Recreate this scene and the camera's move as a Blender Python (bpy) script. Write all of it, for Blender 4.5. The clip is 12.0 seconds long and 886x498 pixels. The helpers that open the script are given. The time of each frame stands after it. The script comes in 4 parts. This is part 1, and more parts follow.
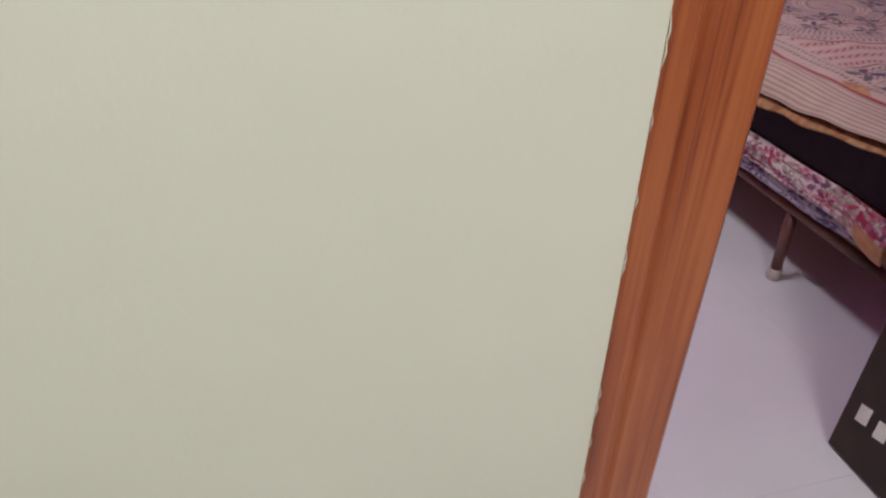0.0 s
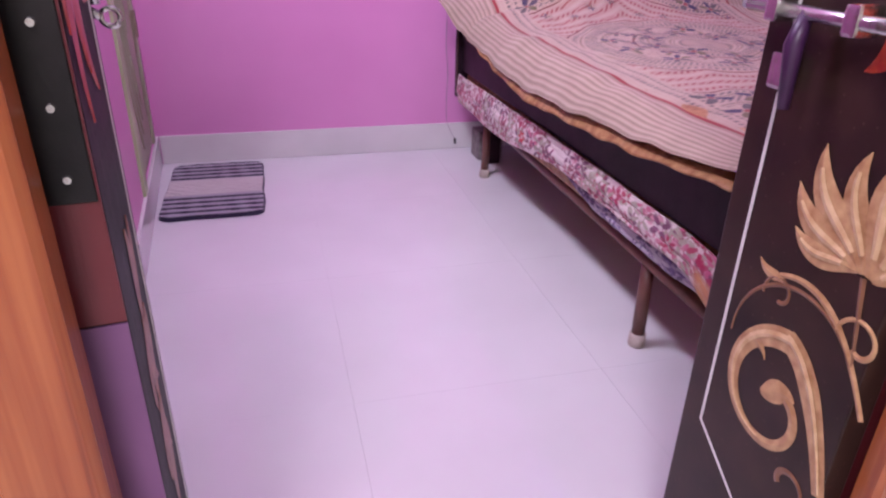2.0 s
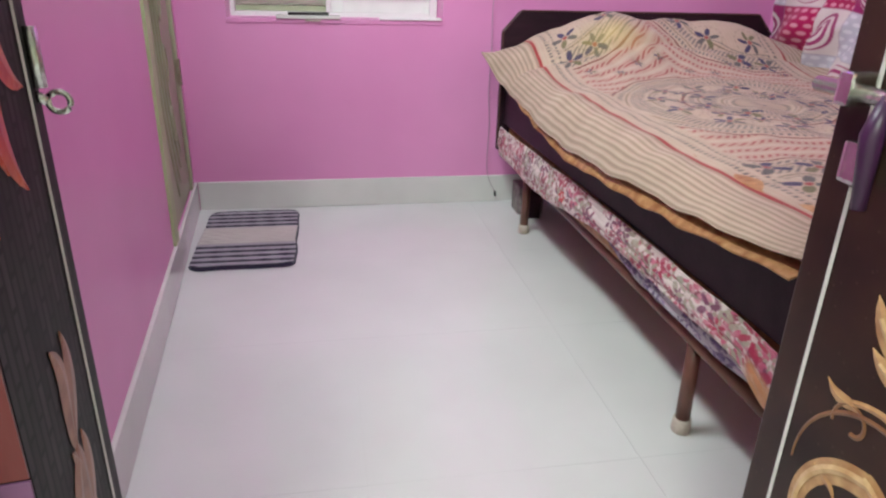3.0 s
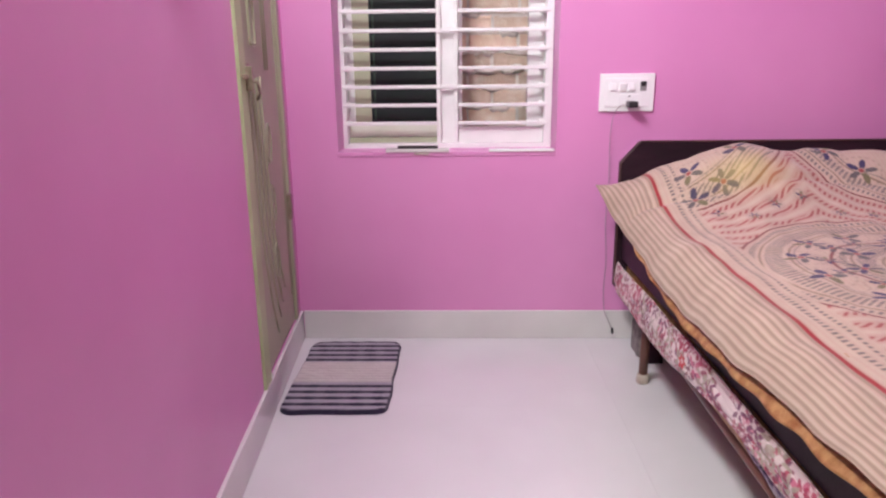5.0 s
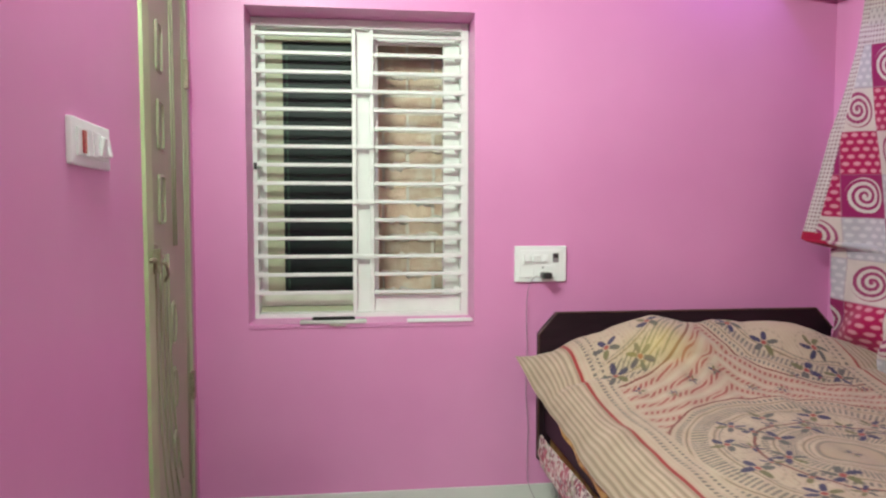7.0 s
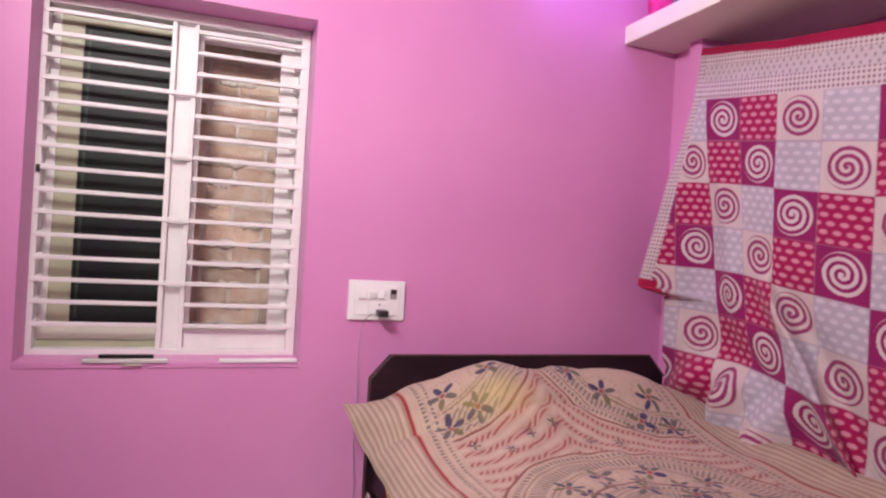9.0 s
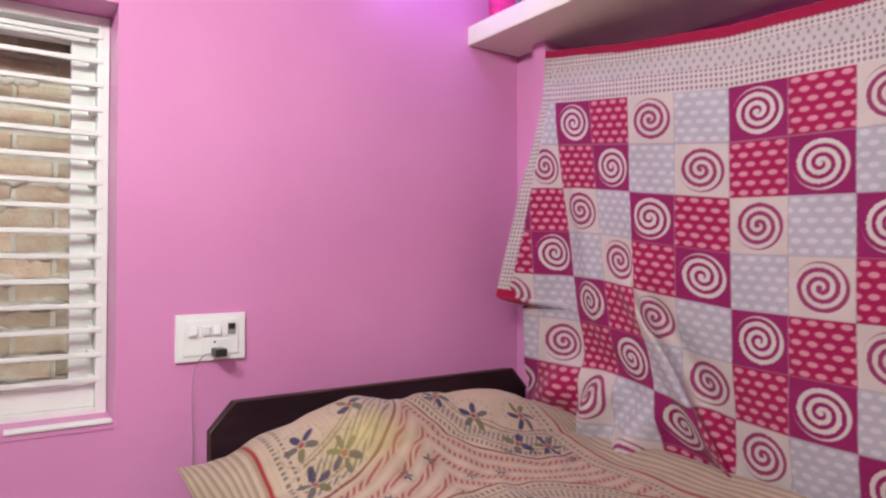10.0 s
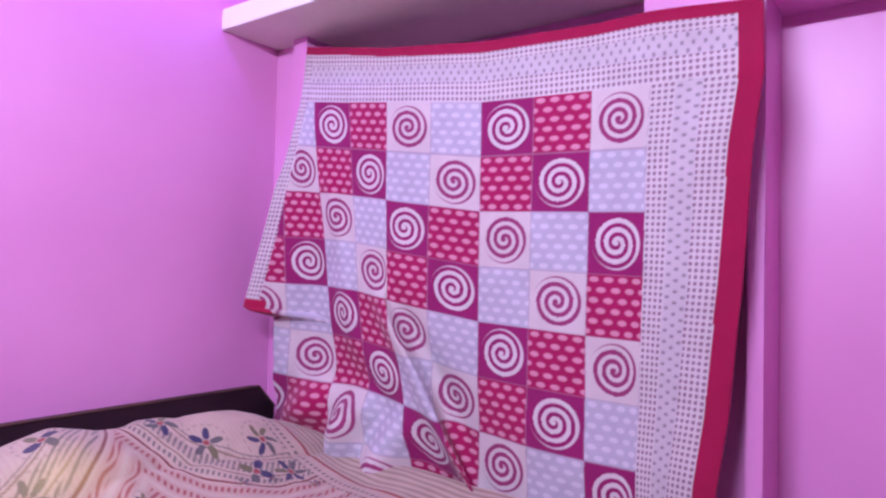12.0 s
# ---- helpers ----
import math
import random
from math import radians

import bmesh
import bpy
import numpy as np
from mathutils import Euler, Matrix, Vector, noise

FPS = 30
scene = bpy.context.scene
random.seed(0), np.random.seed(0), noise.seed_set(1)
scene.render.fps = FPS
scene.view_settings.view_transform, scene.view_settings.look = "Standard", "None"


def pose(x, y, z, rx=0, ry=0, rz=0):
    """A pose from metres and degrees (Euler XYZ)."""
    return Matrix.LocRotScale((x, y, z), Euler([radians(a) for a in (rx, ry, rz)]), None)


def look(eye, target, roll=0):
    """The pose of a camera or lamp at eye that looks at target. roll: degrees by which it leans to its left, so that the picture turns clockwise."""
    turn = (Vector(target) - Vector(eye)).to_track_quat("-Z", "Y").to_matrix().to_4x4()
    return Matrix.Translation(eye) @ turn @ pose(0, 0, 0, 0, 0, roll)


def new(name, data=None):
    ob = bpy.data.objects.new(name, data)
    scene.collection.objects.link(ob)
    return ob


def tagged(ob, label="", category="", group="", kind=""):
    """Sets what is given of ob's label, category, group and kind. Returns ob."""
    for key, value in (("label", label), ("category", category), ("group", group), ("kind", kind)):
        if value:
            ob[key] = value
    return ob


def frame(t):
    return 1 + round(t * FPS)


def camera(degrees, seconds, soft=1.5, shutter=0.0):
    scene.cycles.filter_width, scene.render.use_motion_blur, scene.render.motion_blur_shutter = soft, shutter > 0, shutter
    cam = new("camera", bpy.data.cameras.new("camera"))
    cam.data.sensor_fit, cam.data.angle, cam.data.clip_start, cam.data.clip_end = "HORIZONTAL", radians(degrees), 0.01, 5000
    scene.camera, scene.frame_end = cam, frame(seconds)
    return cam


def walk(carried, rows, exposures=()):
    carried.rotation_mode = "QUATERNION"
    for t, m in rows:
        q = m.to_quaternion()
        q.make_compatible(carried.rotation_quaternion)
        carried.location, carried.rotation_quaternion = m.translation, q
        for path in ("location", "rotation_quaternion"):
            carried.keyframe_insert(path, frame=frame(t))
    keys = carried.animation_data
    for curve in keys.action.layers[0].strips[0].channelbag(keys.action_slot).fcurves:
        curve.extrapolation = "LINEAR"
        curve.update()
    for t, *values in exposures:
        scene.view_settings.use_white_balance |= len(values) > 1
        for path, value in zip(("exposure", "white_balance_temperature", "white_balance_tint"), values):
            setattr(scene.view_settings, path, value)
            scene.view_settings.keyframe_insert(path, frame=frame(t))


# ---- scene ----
cam = camera(67.4, 12.0, soft=2.3)
PATH = [
    (0, (-0.057, -3.096, 1.194), (0.362, -1.479, 0.094), 0.5),
    (0.5, (0.073, -3.082, 1.127), (0.517, -1.47, 0.029), 0.5),
    (0.8, (0.168, -3.08, 1.076), (0.628, -1.441, 0.025), 0.3),
    (1, (0.235, -3.05, 1.049), (0.705, -1.403, 0.016), 2.8),
    (1.5, (0.409, -3.029, 0.964), (0.865, -1.319, 0.032), 2.4),
    (2, (0.496, -2.998, 0.954), (0.955, -1.256, 0.085), 1.3),
    (2.5, (0.544, -2.941, 0.958), (0.95, -1.169, 0.125), 0.4),
    (2.8, (0.556, -2.907, 0.97), (0.907, -1.104, 0.177), 1.5),
    (3, (0.557, -2.896, 0.972), (0.893, -1.077, 0.212), 1.5),
    (3.2, (0.57, -2.872, 0.986), (0.864, -1.041, 0.237), 0.7),
    (4.8, (0.665, -2.688, 1.097), (0.613, -0.77, 0.532), -0.3),
    (5, (0.681, -2.677, 1.107), (0.63, -0.745, 0.593), -0.6),
    (5.5, (0.638, -2.634, 1.134), (0.636, -0.67, 0.754), -0.1),
    (6, (0.626, -2.608, 1.178), (0.697, -0.627, 0.913), -0.4),
    (6.5, (0.612, -2.587, 1.219), (0.747, -0.6, 1.035), -0.2),
    (7, (0.639, -2.595, 1.233), (0.87, -0.611, 1.12), 0.0),
    (7.2, (0.607, -2.581, 1.249), (0.939, -0.612, 1.13), 0.5),
    (8.8, (0.717, -2.413, 1.218), (1.343, -0.513, 1.214), 3.1),
    (9, (0.74, -2.365, 1.227), (1.409, -0.48, 1.225), 3.3),
    (9.5, (0.737, -2.206, 1.237), (1.657, -0.431, 1.257), 0.9),
    (10, (0.751, -2.104, 1.263), (1.889, -0.46, 1.296), 0.1),
    (10.5, (0.782, -2.073, 1.269), (2.115, -0.582, 1.3), 1.0),
    (11, (0.818, -2.074, 1.279), (2.29, -0.72, 1.294), 1.2),
    (11.5, (0.869, -2.079, 1.289), (2.365, -0.753, 1.33), 1.5),
    (12, (0.898, -2.056, 1.268), (2.511, -0.877, 1.333), 1.4),
]
EXPOSURES = [
    (0.0, -1.12, 5950, 20), (0.5, -1.08, 5850, 27), (1.0, -0.86, 5800, 34), (1.5, -0.57, 5650, 38), (2.0, -0.31, 5650, 40), (2.5, -0.32, 5600, 14), (3.0, -0.19, 5850, -12),
    (5.0, -0.12, 6150, 9), (5.5, -0.15, 6200, -18), (6.0, -0.20, 6600, 8), (6.5, -0.28, 5900, 10), (7.0, -0.30, 6300, -26),
    (9.0, -0.43, 6700, 16), (9.5, -0.40, 5800, 8), (10.0, -0.36, 6400, -8), (10.5, -0.39, 5250, 38), (11.0, -0.03, 5350, 0), (11.5, 0.0, 5700, 28), (12.0, -0.08, 5100, 36),
]
walk(cam, [(t, look(eye, target, roll)) for t, eye, target, roll in PATH], EXPOSURES)

# ---- light ----
world = bpy.data.worlds.new("world")
scene.world = world
world.use_nodes = True
wn = world.node_tree
sky = wn.nodes.new("ShaderNodeTexSky")
sky.sky_type = "NISHITA"
sky.sun_disc = False
sky.sun_elevation = radians(35)
sky.sun_rotation = radians(200)
wn.links.new(sky.outputs[0], wn.nodes["Background"].inputs[0])
wn.nodes["Background"].inputs[1].default_value = 0.05


def lamp(name, kind, place, turn, energy, colour, size=0.1, size_y=0.1):
    d = bpy.data.lights.new(name, kind)
    d.energy, d.color = energy, colour
    if kind == "AREA":
        d.shape, d.size, d.size_y = "RECTANGLE", size, size_y
    else:
        d.shadow_soft_size = size
    ob = new(name, d)
    ob.matrix_world = pose(*place, *turn)
    return ob


# tube light on the left wall, and a small violet bulb on the far wall
lamp("tube_light_glow", "AREA", (0.190, -1.30, 2.32), (0, -66, 20), 80, (1.0, 0.96, 0.95), 0.035, 1.15)
lamp("violet_bulb_glow", "POINT", (2.13, -0.27, 2.38), (0, 0, 0), 3.4, (0.46, 0.18, 1.0), 0.03)
lamp("hall_lamp_glow", "AREA", (0.1, -3.95, 2.50), (0, 0, 0), 68, (1.0, 0.94, 0.83), 0.5, 0.5)

# ---- materials ----
def material(name, rough=0.6, metal=0.0, colour=(0.5, 0.5, 0.5), coat=0.0, spec=0.5):
    m = bpy.data.materials.new(name)
    m.use_nodes = True
    b = m.node_tree.nodes["Principled BSDF"]
    b.inputs["Base Color"].default_value = (*colour, 1)
    b.inputs["Roughness"].default_value = rough
    b.inputs["Metallic"].default_value = metal
    b.inputs["Coat Weight"].default_value = coat
    b.inputs["Specular IOR Level"].default_value = spec
    return m, m.node_tree, b


def noise_node(nt, scale, detail=3.0, stretch=(1, 1, 1)):
    tc = nt.nodes.new("ShaderNodeTexCoord")
    mp = nt.nodes.new("ShaderNodeMapping")
    mp.inputs["Scale"].default_value = stretch
    n = nt.nodes.new("ShaderNodeTexNoise")
    n.inputs["Scale"].default_value = scale
    n.inputs["Detail"].default_value = detail
    nt.links.new(tc.outputs["Object"], mp.inputs[0])
    nt.links.new(mp.outputs[0], n.inputs["Vector"])
    return n


def ramp(nt, fac, stops):
    r = nt.nodes.new("ShaderNodeValToRGB")
    e = r.color_ramp.elements
    while len(e) < len(stops):
        e.new(0.5)
    for k, (p, c) in enumerate(stops):
        e[k].position, e[k].color = p, (*c, 1)
    nt.links.new(fac, r.inputs[0])
    return r


def bump(nt, b, fac, strength, distance):
    n = nt.nodes.new("ShaderNodeBump")
    n.inputs["Strength"].default_value = strength
    n.inputs["Distance"].default_value = distance
    nt.links.new(fac, n.inputs["Height"])
    nt.links.new(n.outputs[0], b.inputs["Normal"])


def mottled(name, dark, light, scale=6.0, rough=0.6, relief=0.0, fine=120.0, metal=0.0, coat=0.0, stretch=(1, 1, 1), spec=0.5):
    m, nt, b = material(name, rough, metal, light, coat, spec)
    n = noise_node(nt, scale, 5.0, stretch)
    r = ramp(nt, n.outputs[0], [(0.3, dark), (0.7, light)])
    nt.links.new(r.outputs[0], b.inputs["Base Color"])
    if relief:
        f = noise_node(nt, fine, 4.0, stretch)
        bump(nt, b, f.outputs[0], relief, 0.004)
    return m


def printed(name, rough=0.85, relief=0.25, weave=700.0):
    """Cloth whose print is stored with the mesh."""
    m, nt, b = material(name, rough, 0.0, spec=0.2)
    a = nt.nodes.new("ShaderNodeAttribute")
    a.attribute_name = "print"
    n = noise_node(nt, 14.0, 4.0)
    mix = nt.nodes.new("ShaderNodeMix")
    mix.data_type, mix.blend_type = "RGBA", "MULTIPLY"
    mix.inputs["Factor"].default_value = 1.0
    r = ramp(nt, n.outputs[0], [(0.25, (0.86, 0.85, 0.84)), (0.75, (1, 1, 1))])
    nt.links.new(a.outputs["Color"], mix.inputs[6])
    nt.links.new(r.outputs[0], mix.inputs[7])
    nt.links.new(mix.outputs[2], b.inputs["Base Color"])
    f = noise_node(nt, weave, 2.0)
    bump(nt, b, f.outputs[0], relief, 0.002)
    b.inputs["Sheen Weight"].default_value = 0.15
    return m


WALL_PINK = mottled("pink_wall_paint", (0.645, 0.245, 0.500), (0.705, 0.290, 0.555), 1.6, 0.40, 0.10, 9.0)
WALL_CREAM = mottled("cream_wall_paint", (0.665, 0.685, 0.58), (0.74, 0.76, 0.655), 1.4, 0.6, 0.15, 60.0)
CEILING = mottled("white_ceiling_paint", (0.72, 0.70, 0.70), (0.80, 0.78, 0.78), 2.0, 0.8, 0.1)
FLOOR = mottled("pale_glazed_floor_tile", (0.61, 0.605, 0.605), (0.67, 0.665, 0.665), 2.2, 0.10, 0.02, 6.0)
GROUT = mottled("tile_grout", (0.57, 0.565, 0.565), (0.63, 0.625, 0.625), 9.0, 0.5)
SKIRT = mottled("grey_skirting_tile", (0.60, 0.585, 0.57), (0.69, 0.675, 0.655), 3.0, 0.14)
SHELF_WHITE = mottled("cream_shelf_paint", (0.68, 0.69, 0.53), (0.76, 0.77, 0.61), 4.0, 0.55, 0.12)
WHITE_STEEL = mottled("white_enamel_steel", (0.76, 0.76, 0.74), (0.84, 0.84, 0.82), 9.0, 0.38)
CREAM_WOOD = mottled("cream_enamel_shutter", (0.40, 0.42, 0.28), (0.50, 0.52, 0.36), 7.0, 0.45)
WHITE_PLASTIC = mottled("white_plastic", (0.80, 0.80, 0.80), (0.86, 0.86, 0.86), 8.0, 0.3)
GREY_PLASTIC = mottled("shadow_grey_plastic", (0.25, 0.24, 0.25), (0.32, 0.31, 0.32), 8.0, 0.4)
CABLE_GREY = mottled("faded_grey_cable", (0.30, 0.22, 0.27), (0.40, 0.30, 0.36), 8.0, 0.5)
BLACK_PLASTIC = mottled("black_plastic", (0.015, 0.015, 0.016), (0.025, 0.025, 0.026), 8.0, 0.35)
RED_PLASTIC = mottled("red_indicator_plastic", (0.35, 0.03, 0.03), (0.45, 0.04, 0.04), 8.0, 0.3)
# bed laminate; also gives the gap outside the window its painted shade
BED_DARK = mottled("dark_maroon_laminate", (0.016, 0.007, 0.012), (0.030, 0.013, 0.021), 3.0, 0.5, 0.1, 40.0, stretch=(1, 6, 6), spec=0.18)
BED_EDGE = mottled("brown_edge_band", (0.05, 0.020, 0.018), (0.10, 0.045, 0.032), 12.0, 0.5)
COT_STEEL = mottled("brown_painted_steel", (0.10, 0.040, 0.030), (0.16, 0.065, 0.048), 14.0, 0.4, 0.1)
RUBBER = mottled("worn_beige_rubber", (0.36, 0.30, 0.25), (0.52, 0.45, 0.39), 40.0, 0.8, 0.3)
CHROME = mottled("tarnished_steel", (0.50, 0.47, 0.47), (0.72, 0.70, 0.70), 60.0, 0.24, 0.2, 200.0, metal=1.0)
OLD_BRASS = mottled("dull_paint_spattered_brass", (0.20, 0.17, 0.10), (0.36, 0.32, 0.24), 70.0, 0.45, 0.3, 120.0, metal=0.5)
DARK_STEEL = mottled("dark_hinge_steel", (0.006, 0.005, 0.006), (0.014, 0.011, 0.012), 40.0, 0.34, 0.1, spec=0.3)
GRANITE = mottled("grey_stone_block", (0.12, 0.10, 0.10), (0.26, 0.23, 0.22), 45.0, 0.8, 0.5)
GREEN_DOOR = mottled("faded_green_moulded_door", (0.30, 0.33, 0.20), (0.40, 0.40, 0.27), 3.5, 0.42, 0.15, 80.0, stretch=(1, 1, 0.3))
GREEN_FRAME = mottled("light_green_frame_paint", (0.36, 0.44, 0.22), (0.46, 0.54, 0.30), 6.0, 0.45)
MORTAR = mottled("rough_cement_mortar", (0.70, 0.65, 0.57), (0.86, 0.83, 0.76), 26.0, 0.95, 0.9, 60.0)
GOLD_CLOTH = mottled("gold_brown_satin_hem", (0.20, 0.070, 0.015), (0.46, 0.26, 0.11), 34.0, 0.45, 0.3, 90.0)
VIOLET_PLASTIC = mottled("violet_strap_plastic", (0.030, 0.009, 0.036), (0.060, 0.016, 0.070), 30.0, 0.4)
RED_PETAL = mottled("red_orange_print", (0.42, 0.02, 0.015), (0.62, 0.10, 0.03), 60.0, 0.3)
TAN_PRINT = mottled("tan_scroll_print", (0.36, 0.17, 0.07), (0.62, 0.38, 0.19), 55.0, 0.3)
TAN_DARK = mottled("brown_scroll_print", (0.16, 0.07, 0.035), (0.26, 0.12, 0.06), 55.0, 0.3)
RUST_PRINT = mottled("rust_flower_print", (0.20, 0.06, 0.03), (0.36, 0.14, 0.08), 50.0, 0.35)
TAN_LIGHT = mottled("pale_tan_scroll_print", (0.52, 0.30, 0.14), (0.74, 0.52, 0.30), 55.0, 0.3)
WHITE_LINE = mottled("white_line_print", (0.62, 0.58, 0.58), (0.74, 0.70, 0.70), 30.0, 0.3)
CREAM_PRINT = mottled("cream_square_print", (0.66, 0.63, 0.58), (0.78, 0.75, 0.70), 30.0, 0.3)
SHELF_PINK = mottled("hot_pink_cloth", (0.55, 0.02, 0.18), (0.72, 0.05, 0.28), 25.0, 0.8, 0.4)
SHELF_DARK = mottled("dark_patterned_cloth", (0.02, 0.02, 0.03), (0.28, 0.26, 0.30), 55.0, 0.85, 0.4)
BEDSPREAD = printed("printed_cotton_bedspread", 0.9, 0.3, 500.0)
BLANKET = printed("printed_cotton_blanket", 0.85, 0.2, 600.0)
FLORAL = printed("floral_mattress_cover", 0.8, 0.2, 500.0)
RUG = printed("tufted_rug_pile", 1.0, 0.9, 420.0)

m, nt, b = material("pane_glass_dark", 0.5, 0.0, (0.010, 0.016, 0.014), spec=0.35)
n = noise_node(nt, 3.0, 3.0)
r = ramp(nt, n.outputs[0], [(0.35, (0.006, 0.008, 0.010)), (0.7, (0.012, 0.024, 0.018))])
nt.links.new(r.outputs[0], b.inputs["Base Color"])
PANE = m
SHUTTER_WHITE = mottled("cream_white_rail_enamel", (0.62, 0.64, 0.52), (0.72, 0.74, 0.62), 8.0, 0.4)
PANE_EDGE = mottled("dark_green_glazing_bead", (0.010, 0.030, 0.018), (0.020, 0.050, 0.030), 8.0, 0.5)

m, nt, b = material("orange_polished_teak", 0.32, 0.0, coat=0.25)
n1 = noise_node(nt, 7.0, 6.0, (6.0, 6.0, 0.35))
n2 = noise_node(nt, 30.0, 4.0, (6.0, 6.0, 0.12))
mx = nt.nodes.new("ShaderNodeMath")
mx.operation = "MULTIPLY_ADD"
mx.inputs[1].default_value = 0.45
nt.links.new(n2.outputs[0], mx.inputs[0])
sc_ = nt.nodes.new("ShaderNodeMath")
sc_.operation = "MULTIPLY"
sc_.inputs[1].default_value = 0.62
nt.links.new(n1.outputs[0], sc_.inputs[0])
nt.links.new(sc_.outputs[0], mx.inputs[2])
r = ramp(nt, mx.outputs[0], [(0.34, (0.15, 0.024, 0.009)), (0.48, (0.33, 0.075, 0.020)), (0.66, (0.43, 0.125, 0.036))])
nt.links.new(r.outputs[0], b.inputs["Base Color"])
bump(nt, b, n2.outputs[0], 0.08, 0.002)
TEAK = m
TEAK_RED = mottled("red_brown_stained_wood", (0.095, 0.011, 0.016), (0.17, 0.024, 0.030), 5.0, 0.3, 0.1, 60.0, stretch=(5, 5, 0.3))
PINK_EDGE = mottled("pink_splashed_edge_wood", (0.14, 0.055, 0.14), (0.21, 0.085, 0.20), 6.0, 0.5)

m, nt, b = material("dark_brown_glossy_laminate", 0.28, 0.0, spec=0.3)
n = noise_node(nt, 10.0, 6.0, (1, 1, 1))
v = nt.nodes.new("ShaderNodeTexVoronoi")
v.inputs["Scale"].default_value = 75.0
tc = nt.nodes.new("ShaderNodeTexCoord")
nt.links.new(tc.outputs["Object"], v.inputs["Vector"])
r = ramp(nt, n.outputs[0], [(0.3, (0.016, 0.008, 0.007)), (0.72, (0.048, 0.022, 0.016))])
r2 = ramp(nt, v.outputs["Distance"], [(0.05, (0.05, 0.03, 0.025)), (0.16, (0, 0, 0))])
add = nt.nodes.new("ShaderNodeMix")
add.data_type, add.blend_type = "RGBA", "ADD"
add.inputs["Factor"].default_value = 0.6
nt.links.new(r.outputs[0], add.inputs[6])
nt.links.new(r2.outputs[0], add.inputs[7])
nt.links.new(add.outputs[2], b.inputs["Base Color"])
LEAF = m

m, nt, b = material("woven_dark_laminate", 0.5, 0.0, spec=0.12)
tc = nt.nodes.new("ShaderNodeTexCoord")
sep = nt.nodes.new("ShaderNodeSeparateXYZ")
com = nt.nodes.new("ShaderNodeCombineXYZ")
br = nt.nodes.new("ShaderNodeTexBrick")
for k, val in (("Scale", 1.0), ("Brick Width", 0.036), ("Row Height", 0.0105), ("Mortar Size", 0.0026), ("Mortar Smooth", 0.6)):
    br.inputs[k].default_value = val
br.inputs["Color1"].default_value = (0.050, 0.038, 0.042, 1)
br.inputs["Color2"].default_value = (0.013, 0.009, 0.011, 1)
br.inputs["Mortar"].default_value = (0.005, 0.003, 0.004, 1)
nt.links.new(tc.outputs["Object"], sep.inputs[0])
nt.links.new(sep.outputs["Z"], com.inputs["X"])
nt.links.new(sep.outputs["Y"], com.inputs["Y"])
nt.links.new(com.outputs[0], br.inputs["Vector"])
n = noise_node(nt, 60.0, 3.0, (1, 1, 0.3))
mix = nt.nodes.new("ShaderNodeMix")
mix.data_type, mix.blend_type = "RGBA", "MULTIPLY"
mix.inputs["Factor"].default_value = 1.0
r = ramp(nt, n.outputs[0], [(0.3, (0.5, 0.48, 0.48)), (0.7, (1, 1, 1))])
nt.links.new(br.outputs["Color"], mix.inputs[6])
nt.links.new(r.outputs[0], mix.inputs[7])
nt.links.new(mix.outputs[2], b.inputs["Base Color"])
LEAF_WOVEN = m

m, nt, b = material("weathered_pale_brick", 0.9)
oi = nt.nodes.new("ShaderNodeObjectInfo")
n = noise_node(nt, 18.0, 5.0)
r = ramp(nt, n.outputs[0], [(0.3, (0.68, 0.50, 0.37)), (0.55, (0.77, 0.63, 0.49)), (0.8, (0.84, 0.77, 0.66))])
hs = nt.nodes.new("ShaderNodeHueSaturation")
ma = nt.nodes.new("ShaderNodeMath")
ma.operation = "MULTIPLY_ADD"
ma.inputs[1].default_value, ma.inputs[2].default_value = 0.5, 0.75
nt.links.new(oi.outputs["Random"], ma.inputs[0])
nt.links.new(ma.outputs[0], hs.inputs["Value"])
nt.links.new(r.outputs[0], hs.inputs["Color"])
nt.links.new(hs.outputs[0], b.inputs["Base Color"])
f = noise_node(nt, 90.0, 4.0)
bump(nt, b, f.outputs[0], 0.8, 0.006)
BRICK = m


# ---- shaping helpers ----
def part(name, bm, mat, parent=None, label="", smooth=False):
    me = bpy.data.meshes.new(name)
    bm.to_mesh(me)
    bm.free()
    me.materials.append(mat)
    if smooth:
        for p in me.polygons:
            p.use_smooth = True
    ob = new(name, me)
    if parent:
        ob.parent = parent
    if label:
        tagged(ob, label)
    return ob


def empty(name, place, label, category, group="", kind=""):
    ob = new(name)
    ob.location = place
    return tagged(ob, label, category, group, kind)


def box(x0, y0, z0, x1, y1, z1, bevel=0.0, bm=None, seg=2):
    """A box between two corners, with rounded edges."""
    one = bmesh.new()
    bmesh.ops.create_cube(one, size=1.0)
    for v in one.verts:
        v.co = Vector(((x0 + x1) / 2 + v.co.x * (x1 - x0), (y0 + y1) / 2 + v.co.y * (y1 - y0), (z0 + z1) / 2 + v.co.z * (z1 - z0)))
    if bevel:
        bmesh.ops.bevel(one, geom=one.edges[:], offset=bevel, segments=seg, profile=0.6, affect="EDGES")
    if bm is None:
        return one
    tmp = bpy.data.meshes.new("tmp")
    one.to_mesh(tmp)
    one.free()
    bm.from_mesh(tmp)
    bpy.data.meshes.remove(tmp)
    return bm


def moved(bm, parent):
    """Shift to the parent's own origin."""
    bmesh.ops.translate(bm, verts=bm.verts, vec=-Vector(parent.location))
    return bm


